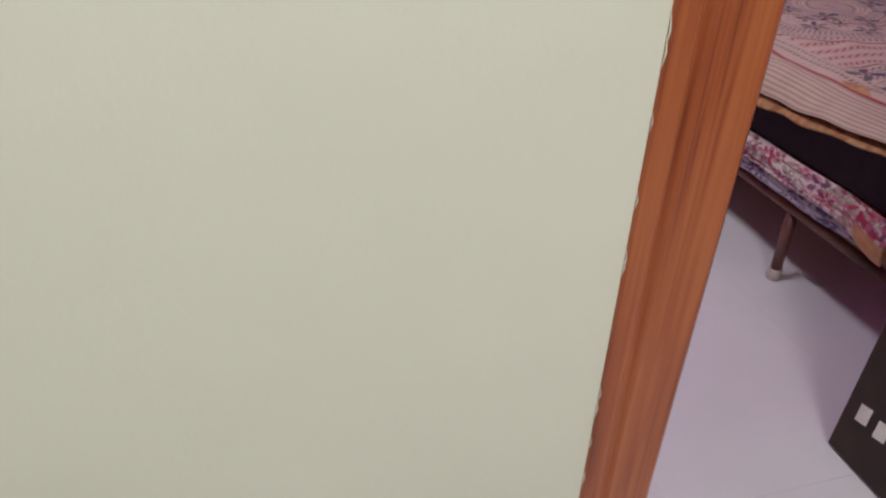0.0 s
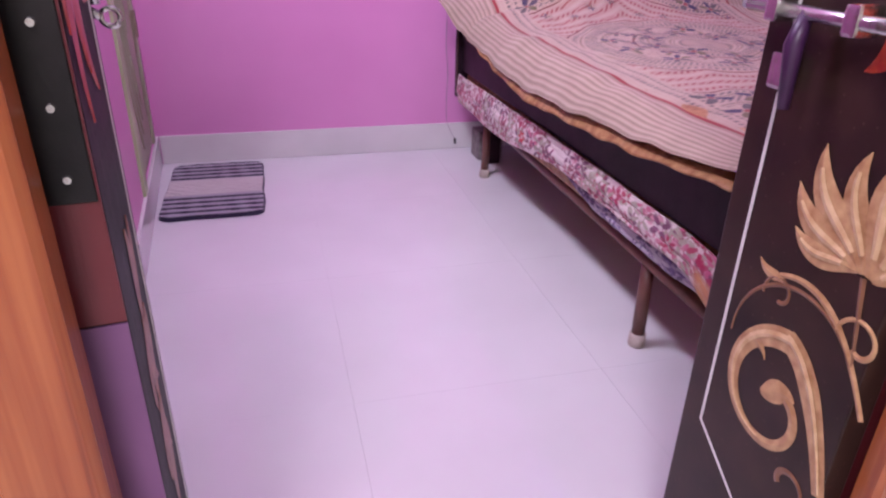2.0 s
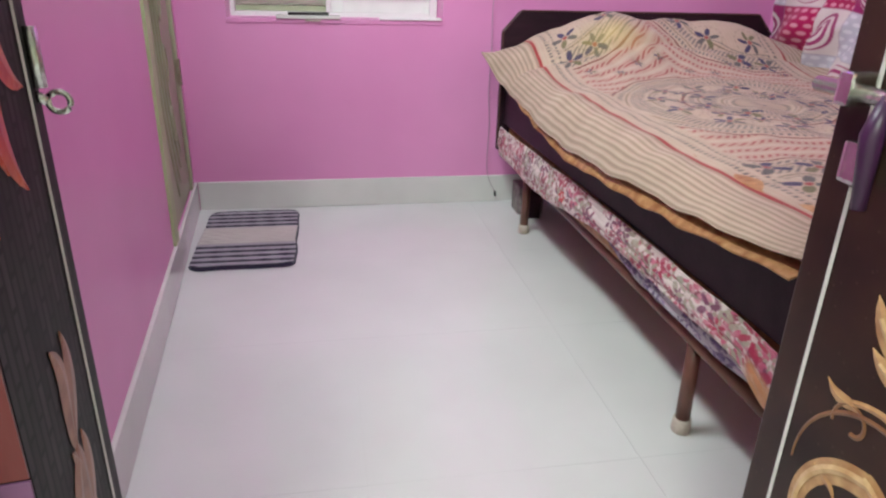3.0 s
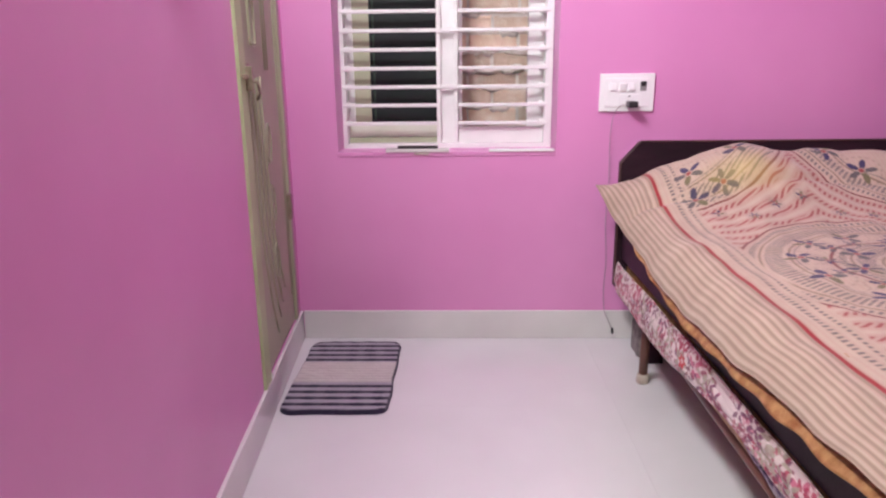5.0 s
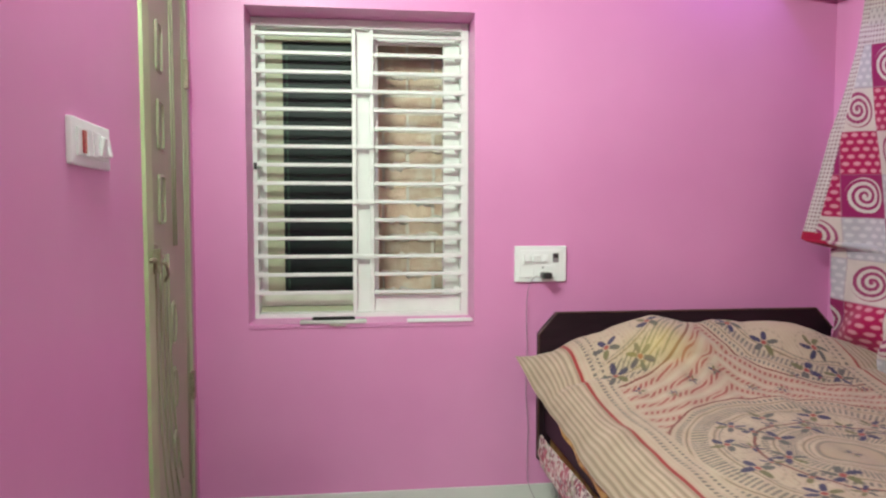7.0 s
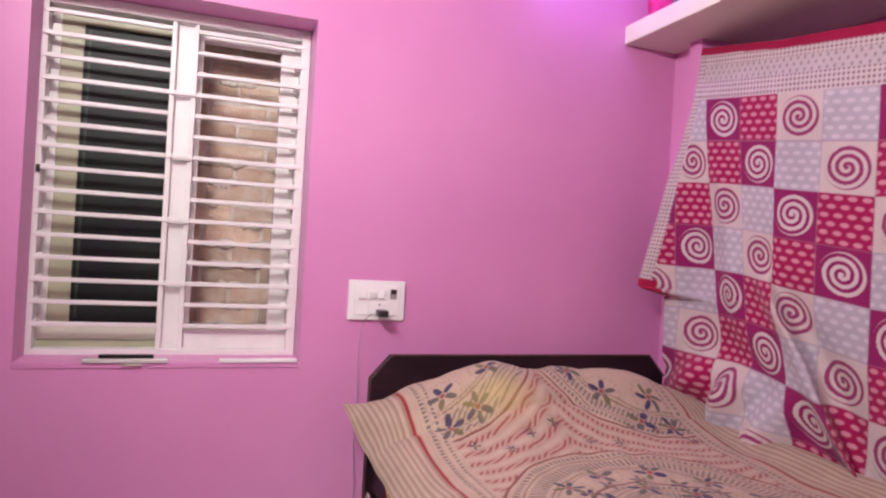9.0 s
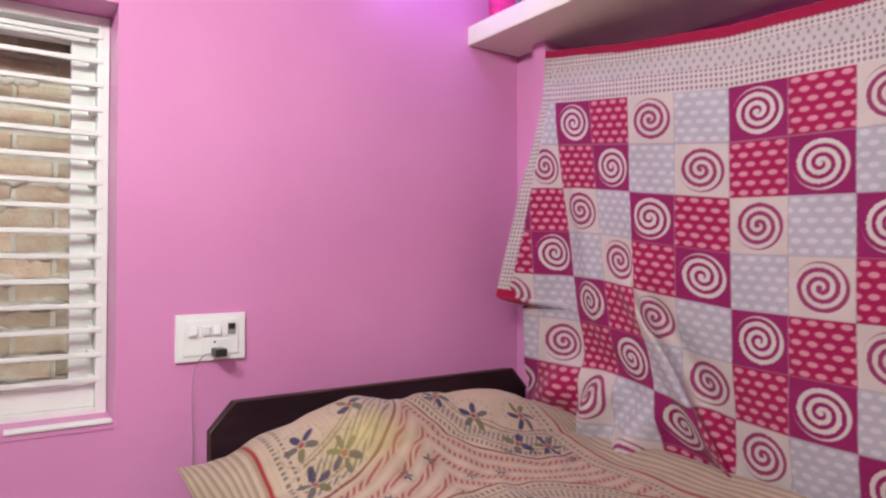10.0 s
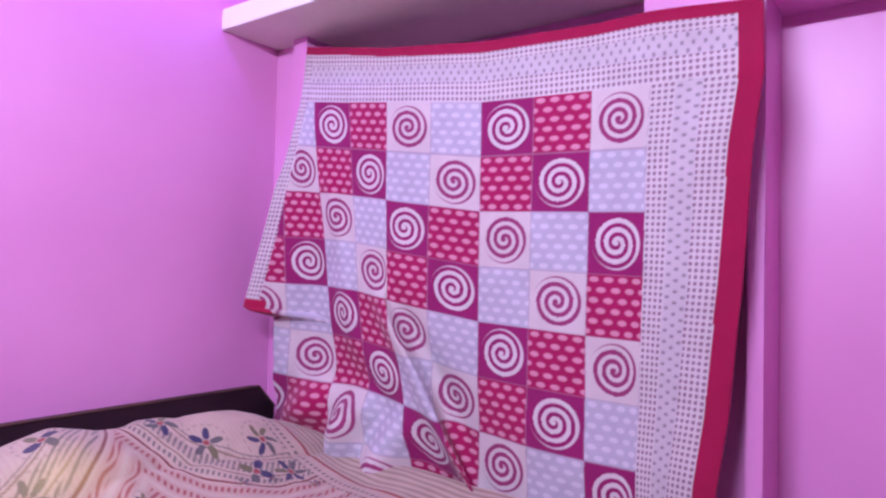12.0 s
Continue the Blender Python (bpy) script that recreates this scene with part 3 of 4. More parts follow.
# ---- the lamps ----
m, nt, b = material("glowing_tube", 0.4, 0.0, (0.9, 0.9, 0.9))
b.inputs["Emission Color"].default_value = (1, 0.97, 0.96, 1)
b.inputs["Emission Strength"].default_value = 3.0
tl = empty("tube_light", (0.0, -1.30, 2.34), "white tube light fitting on the pink wall", "lamp")
tl.matrix_world = WEST @ pose(0, -1.30, 2.34)
part("batten", box(0, -0.62, -0.025, 0.04, 0.62, 0.025, 0.004), WHITE_PLASTIC, tl)
part("tube", tube([(0.058, -0.58, -0.0), (0.058, 0.58, -0.0)], 0.013, 12), m, tl, "glowing glass tube", True)
m2, nt2, b2 = material("glowing_violet_bulb", 0.4, 0.0, (0.5, 0.3, 0.9))
b2.inputs["Emission Color"].default_value = (0.45, 0.2, 1, 1)
b2.inputs["Emission Strength"].default_value = 30.0
vb = empty("wall_bulb", (2.13, 0.0, 2.38), "small violet bulb in a white wall holder", "lamp")
part("holder", tube([(0, 0, 0), (0, -0.05, 0), (0, -0.13, 0)], 0.03, 14, taper=[1.3, 1.0, 0.8]), WHITE_PLASTIC, vb)
part("bulb", tube([(0, -0.13, 0), (0, -0.15, 0), (0, -0.18, 0), (0, -0.21, 0), (0, -0.225, 0)], 0.026, 14, taper=[0.5, 0.9, 1.05, 0.8, 0.3]), m2, vb, "violet glass bulb", True)

# ---- the entrance: teak frame and two leaves ----
df = empty("door_2", (0.70, -2.74, 0.0), "orange polished teak door frame of the entrance", "door frame", kind="structure")


def jamb(side):
    """A moulded post; side +1 stands at the left of the opening, -1 at the right."""
    x0 = 0.256 if side > 0 else 1.179
    o = [(0, -2.611), (0.003, -2.615), (0.024, -2.616), (0.029, -2.610), (0.038, -2.607), (0.043, -2.612), (0.100, -2.614), (0.106, -2.609), (0.106, -2.588), (0.080, -2.588), (0.080, -2.536), (0, -2.536)]
    out = [(x0 + side * u, v) for u, v in o]
    return prism(out, "z", 0.0, 2.01)


part("jamb", moved(jamb(1), df), TEAK, df)
part("jamb", moved(jamb(-1), df), TEAK, df)
part("head", moved(box(0.256, -2.614, 2.01, 1.179, -2.536, 2.078, 0.004), df), TEAK, df)
part("rebate", moved(box(0.336, -2.5855, 0.0, 0.3515, -2.545, 2.01, 0.002), df), TEAK_RED, df, "dark red stained rebate")
part("rebate", moved(box(1.0835, -2.5855, 0.0, 1.099, -2.545, 2.01, 0.002), df), TEAK_RED, df, "dark red stained rebate")


rp = random.Random(9)
for k in range(40):
    zc = rp.uniform(0.12, 1.95)
    r0 = rp.uniform(0.0004, 0.0010)
    part("plaster_crumb", moved(tube([(0.2555, -2.6115, zc - r0 * 14), (0.2565, -2.6125, zc), (0.2555, -2.6115, zc + r0 * 14)], r0, 6, taper=[0.3, 1, 0.3]), df), WALL_CREAM, df, smooth=True)


def stroke(points, widths, x, face, lift=0.0008):
    """A flat printed band on a leaf at x through (y, z) points."""
    bm = bmesh.new()
    pts = [Vector((p[0], p[1])) for p in points]
    n = len(pts)
    rows = []
    for i, p in enumerate(pts):
        d = (pts[min(i + 1, n - 1)] - pts[max(i - 1, 0)]).normalized()
        s = Vector((-d.y, d.x)) * widths[i] / 2
        a, c = p + s, p - s
        rows.append((bm.verts.new((x + face * lift, a.x, a.y)), bm.verts.new((x + face * (lift + 0.0012), p.x, p.y)), bm.verts.new((x + face * lift, c.x, c.y))))
    for i in range(n - 1):
        for k in (0, 1):
            bm.faces.new((rows[i][k], rows[i][k + 1], rows[i + 1][k + 1], rows[i + 1][k]))
    bmesh.ops.recalc_face_normals(bm, faces=bm.faces)
    return bm


def spiral(cy, cz, r0, r1, a0, a1, n=40):
    return [(cy + (r0 + (r1 - r0) * t) * math.cos(radians(a0 + (a1 - a0) * t)), cz + (r0 + (r1 - r0) * t) * math.sin(radians(a0 + (a1 - a0) * t))) for t in np.linspace(0, 1, n)]


def petal(cy, cz, length, width, angle, n=14, curl=0.12):
    pts, w = [], []
    for t in np.linspace(0, 1, n):
        a = radians(angle) + curl * math.sin(t * 3.1) * 2
        pts.append((cy + length * t * math.cos(a), cz + length * t * math.sin(a)))
        w.append(max(width * math.sin(math.pi * min(t * 0.93 + 0.07, 1)) ** 0.8, 0.0008))
    return pts, w


def swell(n, w0, w1, w2):
    return [w0 + (w1 - w0) * min(2 * t, 1) if t < 0.5 else w1 + (w2 - w1) * (2 * t - 1) for t in np.linspace(0, 1, n)]


def ornament(leaf, x, face, mirror):
    """Scrolls, a lotus bud, a white outline and rows of small squares on one leaf; mirror maps a distance from the free edge to y."""
    def put(name, pts, w, mat, lift=0.0008):
        q = [(mirror(u), z) for u, z in pts]
        part(name, moved(stroke(q, w, x, face, lift), leaf), mat, leaf)
    def line(pts, w=0.0055):
        put("inlay_line", pts, [w] * len(pts), WHITE_LINE)
    line([(0.041, 0.335), (0.041, 0.797)])
    line([(0.041, 0.847), (0.041, 1.70)])
    line([(0.041, 0.336), (0.150, 0.262), (0.235, 0.305)])
    
    for row in range(2):
        for k in range(6):
            u, z = (0.045 + k * 0.048, 0.143) if row == 0 else (0.136 + k * 0.048, 0.230)
            if u > 0.225:
                continue
            q = box(-0.5, -0.5, -0.5, 0.5, 0.5, 0.5)
            for v in q.verts:
                v.co = Vector((x + face * (0.0005 + 0.0005 * (v.co.x + 0.5)), mirror(u + v.co.y * 0.028), z + v.co.z * 0.046 + v.co.y * 0.006))
            part("inlay_square", moved(q, leaf), CREAM_PRINT, leaf)
    big = spiral(0.150, 0.446, 0.028, 0.090, 50, -275, 50)
    put("scroll", big, swell(50, 0.014, 0.014, 0.030), TAN_PRINT)
    put("scroll_highlight", [(u, z + 0.003) for u, z in big[22:]], swell(28, 0.003, 0.008, 0.010), TAN_LIGHT, 0.0026)
    tail = [(0.148 + 0.098 * t, 0.537 - 0.02 * t - 0.125 * t ** 2) for t in np.linspace(0, 1, 18)]
    put("scroll", tail, swell(18, 0.030, 0.030, 0.018), TAN_PRINT)
    put("scroll_highlight", [(u, z + 0.004) for u, z in tail], swell(18, 0.010, 0.009, 0.004), TAN_LIGHT, 0.0026)
    put("scroll", [(0.112 + 0.15 * t, 0.603 + 0.030 * math.sin(t * 2.2) - 0.115 * t ** 2) for t in np.linspace(0, 1, 20)], swell(20, 0.006, 0.010, 0.007), TAN_PRINT)
    for pu, pz, ln, wd, an in ((0.130, 0.452, 0.055, 0.030, 20), (0.088, 0.512, 0.040, 0.010, -30), (0.120, 0.598, 0.045, 0.014, 165)):
        p, w = petal(pu, pz, ln, wd, an)
        put("scroll", p, w, TAN_PRINT)
    put("scroll", spiral(0.155, 0.505, 0.098, 0.092, 185, 35, 30), swell(30, 0.003, 0.006, 0.005), TAN_DARK)
    put("scroll", spiral(0.118, 0.580, 0.008, 0.026, -90, 200, 24), swell(24, 0.006, 0.005, 0.004), TAN_DARK)
    put("scroll", spiral(0.232, 0.585, 0.010, 0.030, -120, 180, 24), swell(24, 0.008, 0.006, 0.005), TAN_PRINT)
    put("scroll", spiral(0.200, 0.365, 0.010, 0.032, 200, -40, 24), swell(24, 0.010, 0.008, 0.004), TAN_DARK)
    for du, ang, ln, wd in ((-0.004, 126, 0.135, 0.026), (0.0, 104, 0.120, 0.022), (-0.008, 148, 0.115, 0.024), (-0.012, 172, 0.085, 0.020), (0.006, 80, 0.135, 0.026), (0.010, 56, 0.120, 0.024), (0.012, 30, 0.08, 0.018)):
        p, w = petal(0.212 + du, 0.655, ln, wd * 1.45, ang)
        put("petal", p, w, TAN_PRINT, 0.0008 + 0.0011 * abs(du) * 60)
        put("petal_highlight", p[2:-2], [k * 0.30 for k in w[2:-2]], TAN_LIGHT, 0.0026 + 0.0011 * abs(du) * 60)
    put("scroll", [(0.214 + 0.02 * t, 0.652 - 0.10 * t) for t in np.linspace(0, 1, 8)], swell(8, 0.008, 0.006, 0.003), TAN_DARK)
    for ang, ln, wd in ((95, 0.15, 0.045), (65, 0.14, 0.04), (125, 0.14, 0.04), (155, 0.11, 0.036), (35, 0.11, 0.036), (-62, 0.085, 0.03), (-90, 0.095, 0.032), (-118, 0.085, 0.03)):
        p, w = petal(0.185, 0.915, ln, wd, ang)
        put("petal", p, w, RED_PETAL)


# right-hand leaf, open
rl = tagged(new("right_door_leaf"), "open dark laminate door leaf printed with tan scrolls", "door")
rl.location = (1.06, -2.45, 0.0)
part("leaf", moved(box(1.046, -2.575, 0.008, 1.078, -2.328, 1.995, 0.002), rl), LEAF, rl)
ornament(rl, 1.046, -1, lambda u: -2.328 - u)
part("latch_bar", moved(tube([(1.026, -2.318, 0.886), (1.026, -2.45, 0.884), (1.026, -2.56, 0.883)], 0.0075, 10), rl), CHROME, rl, "steel sliding door bolt", True)
part("latch_grip", moved(tube([(1.026, -2.405, 0.886), (1.016, -2.408, 0.855), (1.018, -2.412, 0.79)], 0.0080, 8, taper=[0.9, 1.25, 0.8]), rl), VIOLET_PLASTIC, rl, "violet plastic pull", True)
part("latch_bracket", moved(box(1.016, -2.370, 0.872, 1.0455, -2.352, 0.902, 0.004), rl), CHROME, rl)
part("latch_bracket", moved(box(1.016, -2.478, 0.870, 1.0455, -2.460, 0.900, 0.004), rl), CHROME, rl)
part("lock_staple", moved(box(1.030, -2.395, 0.802, 1.0455, -2.362, 0.842, 0.005), rl), CHROME, rl, "worn steel staple")

# left-hand leaf, open, its hinge edge towards the entrance
ll = tagged(new("left_door_leaf"), "open dark woven-print door leaf with red flowers", "door")
ll.location = (0.386, -2.565, 0.0)
ll.rotation_euler = (0, 0, radians(7.3))
X_, Y0_, Y1_ = 0.386, -2.565, -2.384
part("leaf", moved(box(X_ - 0.032, Y0_, 0.008, X_, Y1_, 1.995, 0.0015), ll), LEAF_WOVEN, ll)
part("edge_strip", moved(box(X_ - 0.0315, Y0_ - 0.0015, 0.706, X_ - 0.0005, Y0_ + 0.0005, 1.995), ll), TEAK_RED, ll, "red stained hinge edge")
part("edge_strip", moved(box(X_ - 0.0315, Y0_ - 0.0015, 0.01, X_ - 0.0005, Y0_ + 0.0005, 0.704), ll), PINK_EDGE, ll, "pink splashed hinge edge")
hz0 = 0.795
hinge_plate = part("hinge", moved(box(X_ - 0.030, Y0_ - 0.0035, hz0, X_ - 0.002, Y0_ - 0.0015, hz0 + 0.17, 0.0006, seg=1), ll), DARK_STEEL, ll, "dark steel hinge plate")
for dz in (0.016, 0.060, 0.108, 0.152):
    part("screw", tube([(-0.016, -0.0052, hz0 + dz), (-0.016, -0.0030, hz0 + dz)], 0.0034, 10, taper=[0.7, 1]), CHROME, hinge_plate)
def lput(name, pts, w, mat):
    part(name, moved(stroke([(Y1_ - u, z) for u, z in pts], w, X_, 1), ll), mat, ll)
lput("inlay_line", [(0.030, 0.10), (0.030, 1.70)], [0.004] * 2, WHITE_LINE)
for ang, ln, wd in ((95, 0.15, 0.04), (65, 0.14, 0.036), (125, 0.14, 0.036), (-75, 0.15, 0.03), (-102, 0.14, 0.03), (-52, 0.11, 0.026), (-128, 0.10, 0.026), (-90, 0.12, 0.02)):
    p, w = petal(0.105, 0.98, ln, wd, ang)
    lput("petal", p, w, RED_PETAL)
for cu, cz in ((0.095, 0.58), (0.10, 0.46), (0.095, 0.66)):
    for ang in (80, 100, 250, 285):
        p, w = petal(cu, cz, 0.085, 0.026, ang)
        lput("petal", p, w, RUST_PRINT)
part("latch_stem", moved(tube([(X_ - 0.002, -2.394, 0.890), (X_ + 0.006, -2.394, 0.886)], 0.004, 8), ll), CHROME, ll, "", True)
rk = [(X_ + 0.013 + 0.007 * math.cos(a), -2.394, 0.885 + 0.007 * math.sin(a)) for a in np.linspace(0, 2 * math.pi, 19)[:-1]]
part("latch_ring", moved(tube(rk, 0.0023, 8, True), ll), CHROME, ll, "steel ring pull", True)
part("latch_stem", moved(tube([(X_ + 0.003, -2.394, 0.895), (X_ + 0.003, -2.394, 0.935)], 0.005, 8), ll), CHROME, ll, "", True)

# ---- the bed ----
bed = empty("bed", (1.90, -1.15, 0.0), "dark maroon laminate double bed against the pink wall", "bed")
HX0, HX1, HY0, HY1 = 1.286, 2.475, -0.175, -0.135
hb = [(HX0, 0.285), (HX0 + 0.05, 0.285), (HX0 + 0.05, 0.35), (HX1 - 0.05, 0.35), (HX1 - 0.05, 0.285), (HX1, 0.285), (HX1, 0.770), (HX1 - 0.070, 0.850), (HX0 + 0.070, 0.850), (HX0, 0.770)]
part("headboard", moved(prism(hb, "y", HY0, HY1, 0.003), bed), BED_DARK, bed)
edge = [(HX0 - 0.002, HY0 - 0.001, 0.30), (HX0 - 0.002, HY0 - 0.001, 0.771), (HX0 + 0.070, HY0 - 0.001, 0.852), (HX1 - 0.070, HY0 - 0.001, 0.852), (HX1 + 0.002, HY0 - 0.001, 0.771)]
part("edge_band", moved(tube(edge, 0.004, 6), bed), BED_EDGE, bed, "brown edge band")
part("side_rail", moved(box(1.305, -2.12, 0.402, 1.335, -0.175, 0.600, 0.004), bed), BED_DARK, bed)
part("side_rail", moved(box(2.41, -2.12, 0.40, 2.44, -0.175, 0.605, 0.004), bed), BED_DARK, bed)
part("foot_rail", moved(box(1.335, -2.12, 0.40, 2.41, -2.09, 0.605, 0.004), bed), BED_DARK, bed)
part("bed_base", moved(box(1.335, -2.09, 0.40, 2.41, -0.176, 0.425, 0.002), bed), BED_DARK, bed)
for lx, ly in ((1.75, -2.06), (2.37, -2.06), (1.44, -0.24), (2.37, -0.24), ):
    part("leg", moved(box(lx - 0.03, ly - 0.03, 0.0, lx + 0.03, ly + 0.03, 0.405, 0.003), bed), BED_DARK, bed)
tagged(part("mattress", box(1.338, -2.088, 0.426, 2.407, -0.178, 0.618, 0.03, seg=3), GOLD_CLOTH), "brown mattress under the printed bedspread", "mattress")
tagged(part("stone_block", box(1.385, -0.215, 0.0, 1.50, -0.10, 0.13, 0.008), GRANITE), "dark grey stone block under the headboard", "stone block")

# ---- bedspread with stripes, medallions and flowers ----
XE = 1.312


def top_height(x, y):
    z = 0.640 + 0.018 * smooth(1.3, 1.7, x) - 0.022 * smooth(-0.7, -1.8, y)
    for cx, cy, rx, ry, h in ((1.65, -0.37, 0.26, 0.23, 0.195), (2.17, -0.36, 0.28, 0.21, 0.160), (1.38, -0.30, 0.16, 0.16, 0.062), (1.93, -0.30, 0.14, 0.12, 0.05)):
        d = ((x - cx) / rx) ** 2 + ((y - cy) / ry) ** 2
        z = z + h * np.exp(-d * 1.1)
    z = z + 0.008 * lumps(x, y, 9.0, 3) + 0.0055 * lumps(x, y, 34.0, 4, 2)
    z = z + 0.010 * np.abs(lumps(x * 0.6, y, 16.0, 8, 2)) * smooth(-1.2, -0.3, y)
    z = z - 0.010 * np.exp(-((y + 0.52 + 0.03 * np.sin(x * 9)) / 0.018) ** 2) + 0.006 * np.exp(-((x - 1.93 + 0.05 * np.sin(y * 14)) / 0.03) ** 2)
    return z


def spread():
    c = np.linspace(-0.150, 1.13, 460)[:, None]
    v = np.linspace(-0.185, -2.14, 640)[None, :]
    c, v = np.broadcast_arrays(c, v)
    x = XE + np.maximum(c, 0.0)
    z = top_height(x, v)
    f = np.clip(-c, 0, None) / 0.150
    down = [-2.14, -2.05, -1.8, -1.5, -1.1, -0.8, -0.55, -0.4, -0.28, -0.19]
    ze = np.interp(v, down, [0.600, 0.592, 0.562, 0.545, 0.524, 0.548, 0.575, 0.600, 0.655, 0.690])
    xe = np.interp(v, down, [1.235, 1.235, 1.233, 1.23, 1.228, 1.23, 1.23, 1.225, 1.20, 1.188])
    ze = ze + 0.003 * np.sin(v * 23) + 0.002 * np.sin(v * 41 + 1)
    x = x - f * (XE - xe) * (1.35 - 0.35 * f) - 0.004 * np.sin(v * 13 + 1.0) * f
    z = z + (ze - z) * f ** 1.5
    z = z + 0.025 * smooth(1.0, 1.13, c)
    P = np.stack([x, v + 0.0 * c, z], 2)
    return P, c, v


P, c, v = spread()
cream, beige, pinkish, red, blue, grey, olive = (0.46, 0.37, 0.285), (0.22, 0.16, 0.11), (0.42, 0.26, 0.22), (0.26, 0.026, 0.035), (0.022, 0.020, 0.085), (0.085, 0.082, 0.085), (0.13, 0.12, 0.06)
C = np.empty(P.shape)
C[:] = cream
wob = 0.004 * lumps(c, v, 8.0, 11)
# woven stripes over the whole cloth
C = blend(C, 0.5 + 0.5 * np.sin((c + wob) * 2 * np.pi / 0.0135), pinkish, 0.35)
field = smooth(0.115, 0.125, c) * (1 - smooth(0.915, 0.925, c))
CX, CY, R = 0.49, -1.15, 0.42
rr = np.hypot(c - CX, v - CY)
disc = 1 - smooth(R - 0.004, R, rr)
corner = np.minimum.reduce([np.hypot(c - a, v - b_) for a, b_ in ((0.10, -0.20), (0.90, -0.26), (0.10, -2.06), (0.90, -2.06))])
RC = 0.40
quarter = 1 - smooth(RC - 0.004, RC, corner)
C = blend(C, field * (1 - disc) * (1 - quarter), pinkish, 0.40)
# wavy rows of red sprigs between the medallions
rows = np.sin((corner + 0.25 * wob) * 2 * np.pi / 0.052)
dots = np.sin((c - v) * 2 * np.pi / 0.022 + 3 * np.sin((c + v) * 30))
C = blend(C, field * (1 - disc) * (1 - quarter) * smooth(0.15, 0.7, rows) * smooth(-0.4, 0.5, dots), red, 0.85)
C = blend(C, field * (1 - disc) * (1 - quarter) * smooth(0.45, 0.85, -rows), (0.47, 0.38, 0.30), 0.9)
maroon = (0.15, 0.018, 0.022)
# rings of the medallions
def rings(C, dist, radius, inside):
    for rad, wd, col, amt, tick in ((radius, 0.008, maroon, 0.9, 0), (radius - 0.024, 0.016, grey, 0.8, 1), (radius - 0.043, 0.006, beige, 0.9, 0), (radius - 0.062, 0.016, grey, 0.7, 1), (radius - 0.083, 0.024, grey, 0.75, 1), (radius - 0.110, 0.006, beige, 0.9, 0), (radius - 0.122, 0.004, grey, 0.6, 0)):
        m_ = 1 - smooth(wd * 0.4, wd * 0.6, np.abs(dist - rad))
        if tick:
            m_ = m_ * smooth(-0.3, 0.3, np.sin(inside * 2 * np.pi))
        C = blend(C, field * m_, col, amt)
    return C
ang = np.arctan2(v - CY, c - CX)
C = rings(C, rr, R, ang * R / 0.018)
C = rings(C, corner, RC, (c - v) / 0.02)
C = rings(C, rr, 0.215, ang * 0.2 / 0.016)
C = blend(C, 1 - smooth(0.075, 0.08, np.abs(rr - 0.0)), beige, 0.3)
C = blend(C, 1 - smooth(0.004, 0.007, np.abs(rr - 0.075)), grey, 0.5)
# flowers
rngf = np.random.RandomState(7)
places = []
for k in range(12):
    a = 2 * np.pi * k / 12 + 0.2
    places.append((CX + 0.285 * np.cos(a), CY + 0.285 * np.sin(a), 0.046))
for k in range(8):
    a = 2 * np.pi * k / 8
    places.append((CX + 0.165 * np.cos(a), CY + 0.165 * np.sin(a), 0.046))
for a, b_, sx in ((0.10, -0.20, 1), (0.90, -0.26, -1), (0.10, -2.06, 1), (0.90, -2.06, -1)):
    sy = -1 if b_ > -1 else 1
    for du, dv in ((0.04, 0.23), (0.20, 0.19), (0.125, 0.315), (0.03, 0.345), (0.285, 0.10)):
        places.append((a + sx * du, b_ + sy * dv, 0.048))
for k in range(14):
    a = 2 * np.pi * k / 14 + 0.1
    places.append((CX + 0.225 * np.cos(a), CY + 0.225 * np.sin(a), 0.030))
for k in range(9):
    places.append((0.17 + 0.09 * k, -0.64 - 0.05 * np.sin(k * 1.7), 0.018))
places.append((CX, CY, 0.024))
for k, (px, py, size) in enumerate(places):
    dx, dy = c - px, v - py
    rad, th = np.hypot(dx, dy), np.arctan2(dy, dx)
    n_ = (4, 6, 5)[k % 3]
    rot = rngf.uniform(0, 6)
    pet = size * (0.12 + 0.88 * np.abs(np.cos((th - rot + (rad * 9 if k % 4 == 1 else 0)) * n_ / 2)) ** 1.5)
    on = (1 - smooth(pet * 0.93, pet * 1.05, rad)) * smooth(size * 0.20, size * 0.28, rad)
    pick = np.floor(((th - rot) / (2 * np.pi) * n_ + 0.5) % n_).astype(int)
    cols = np.array([blue, grey, blue, olive, grey])[rngf.permutation(5)]
    colr = cols[pick % 5]
    kk = on[..., None] * 0.94
    C = C * (1 - kk) + colr * kk
    C = blend(C, 1 - smooth(size * 0.15, size * 0.2, rad), red, 0.9)
    C = blend(C, (1 - smooth(0.0015, 0.0035, np.abs(rad - size * 1.22))) * smooth(-0.5, 0.3, np.sin(th * 17)), grey, 0.35)
# faint yellow wash near a corner
C = blend(C, 0.35 * np.exp(-(((c - 0.30) / 0.12) ** 2 + ((v + 0.50) / 0.06) ** 2)), (0.62, 0.52, 0.12))
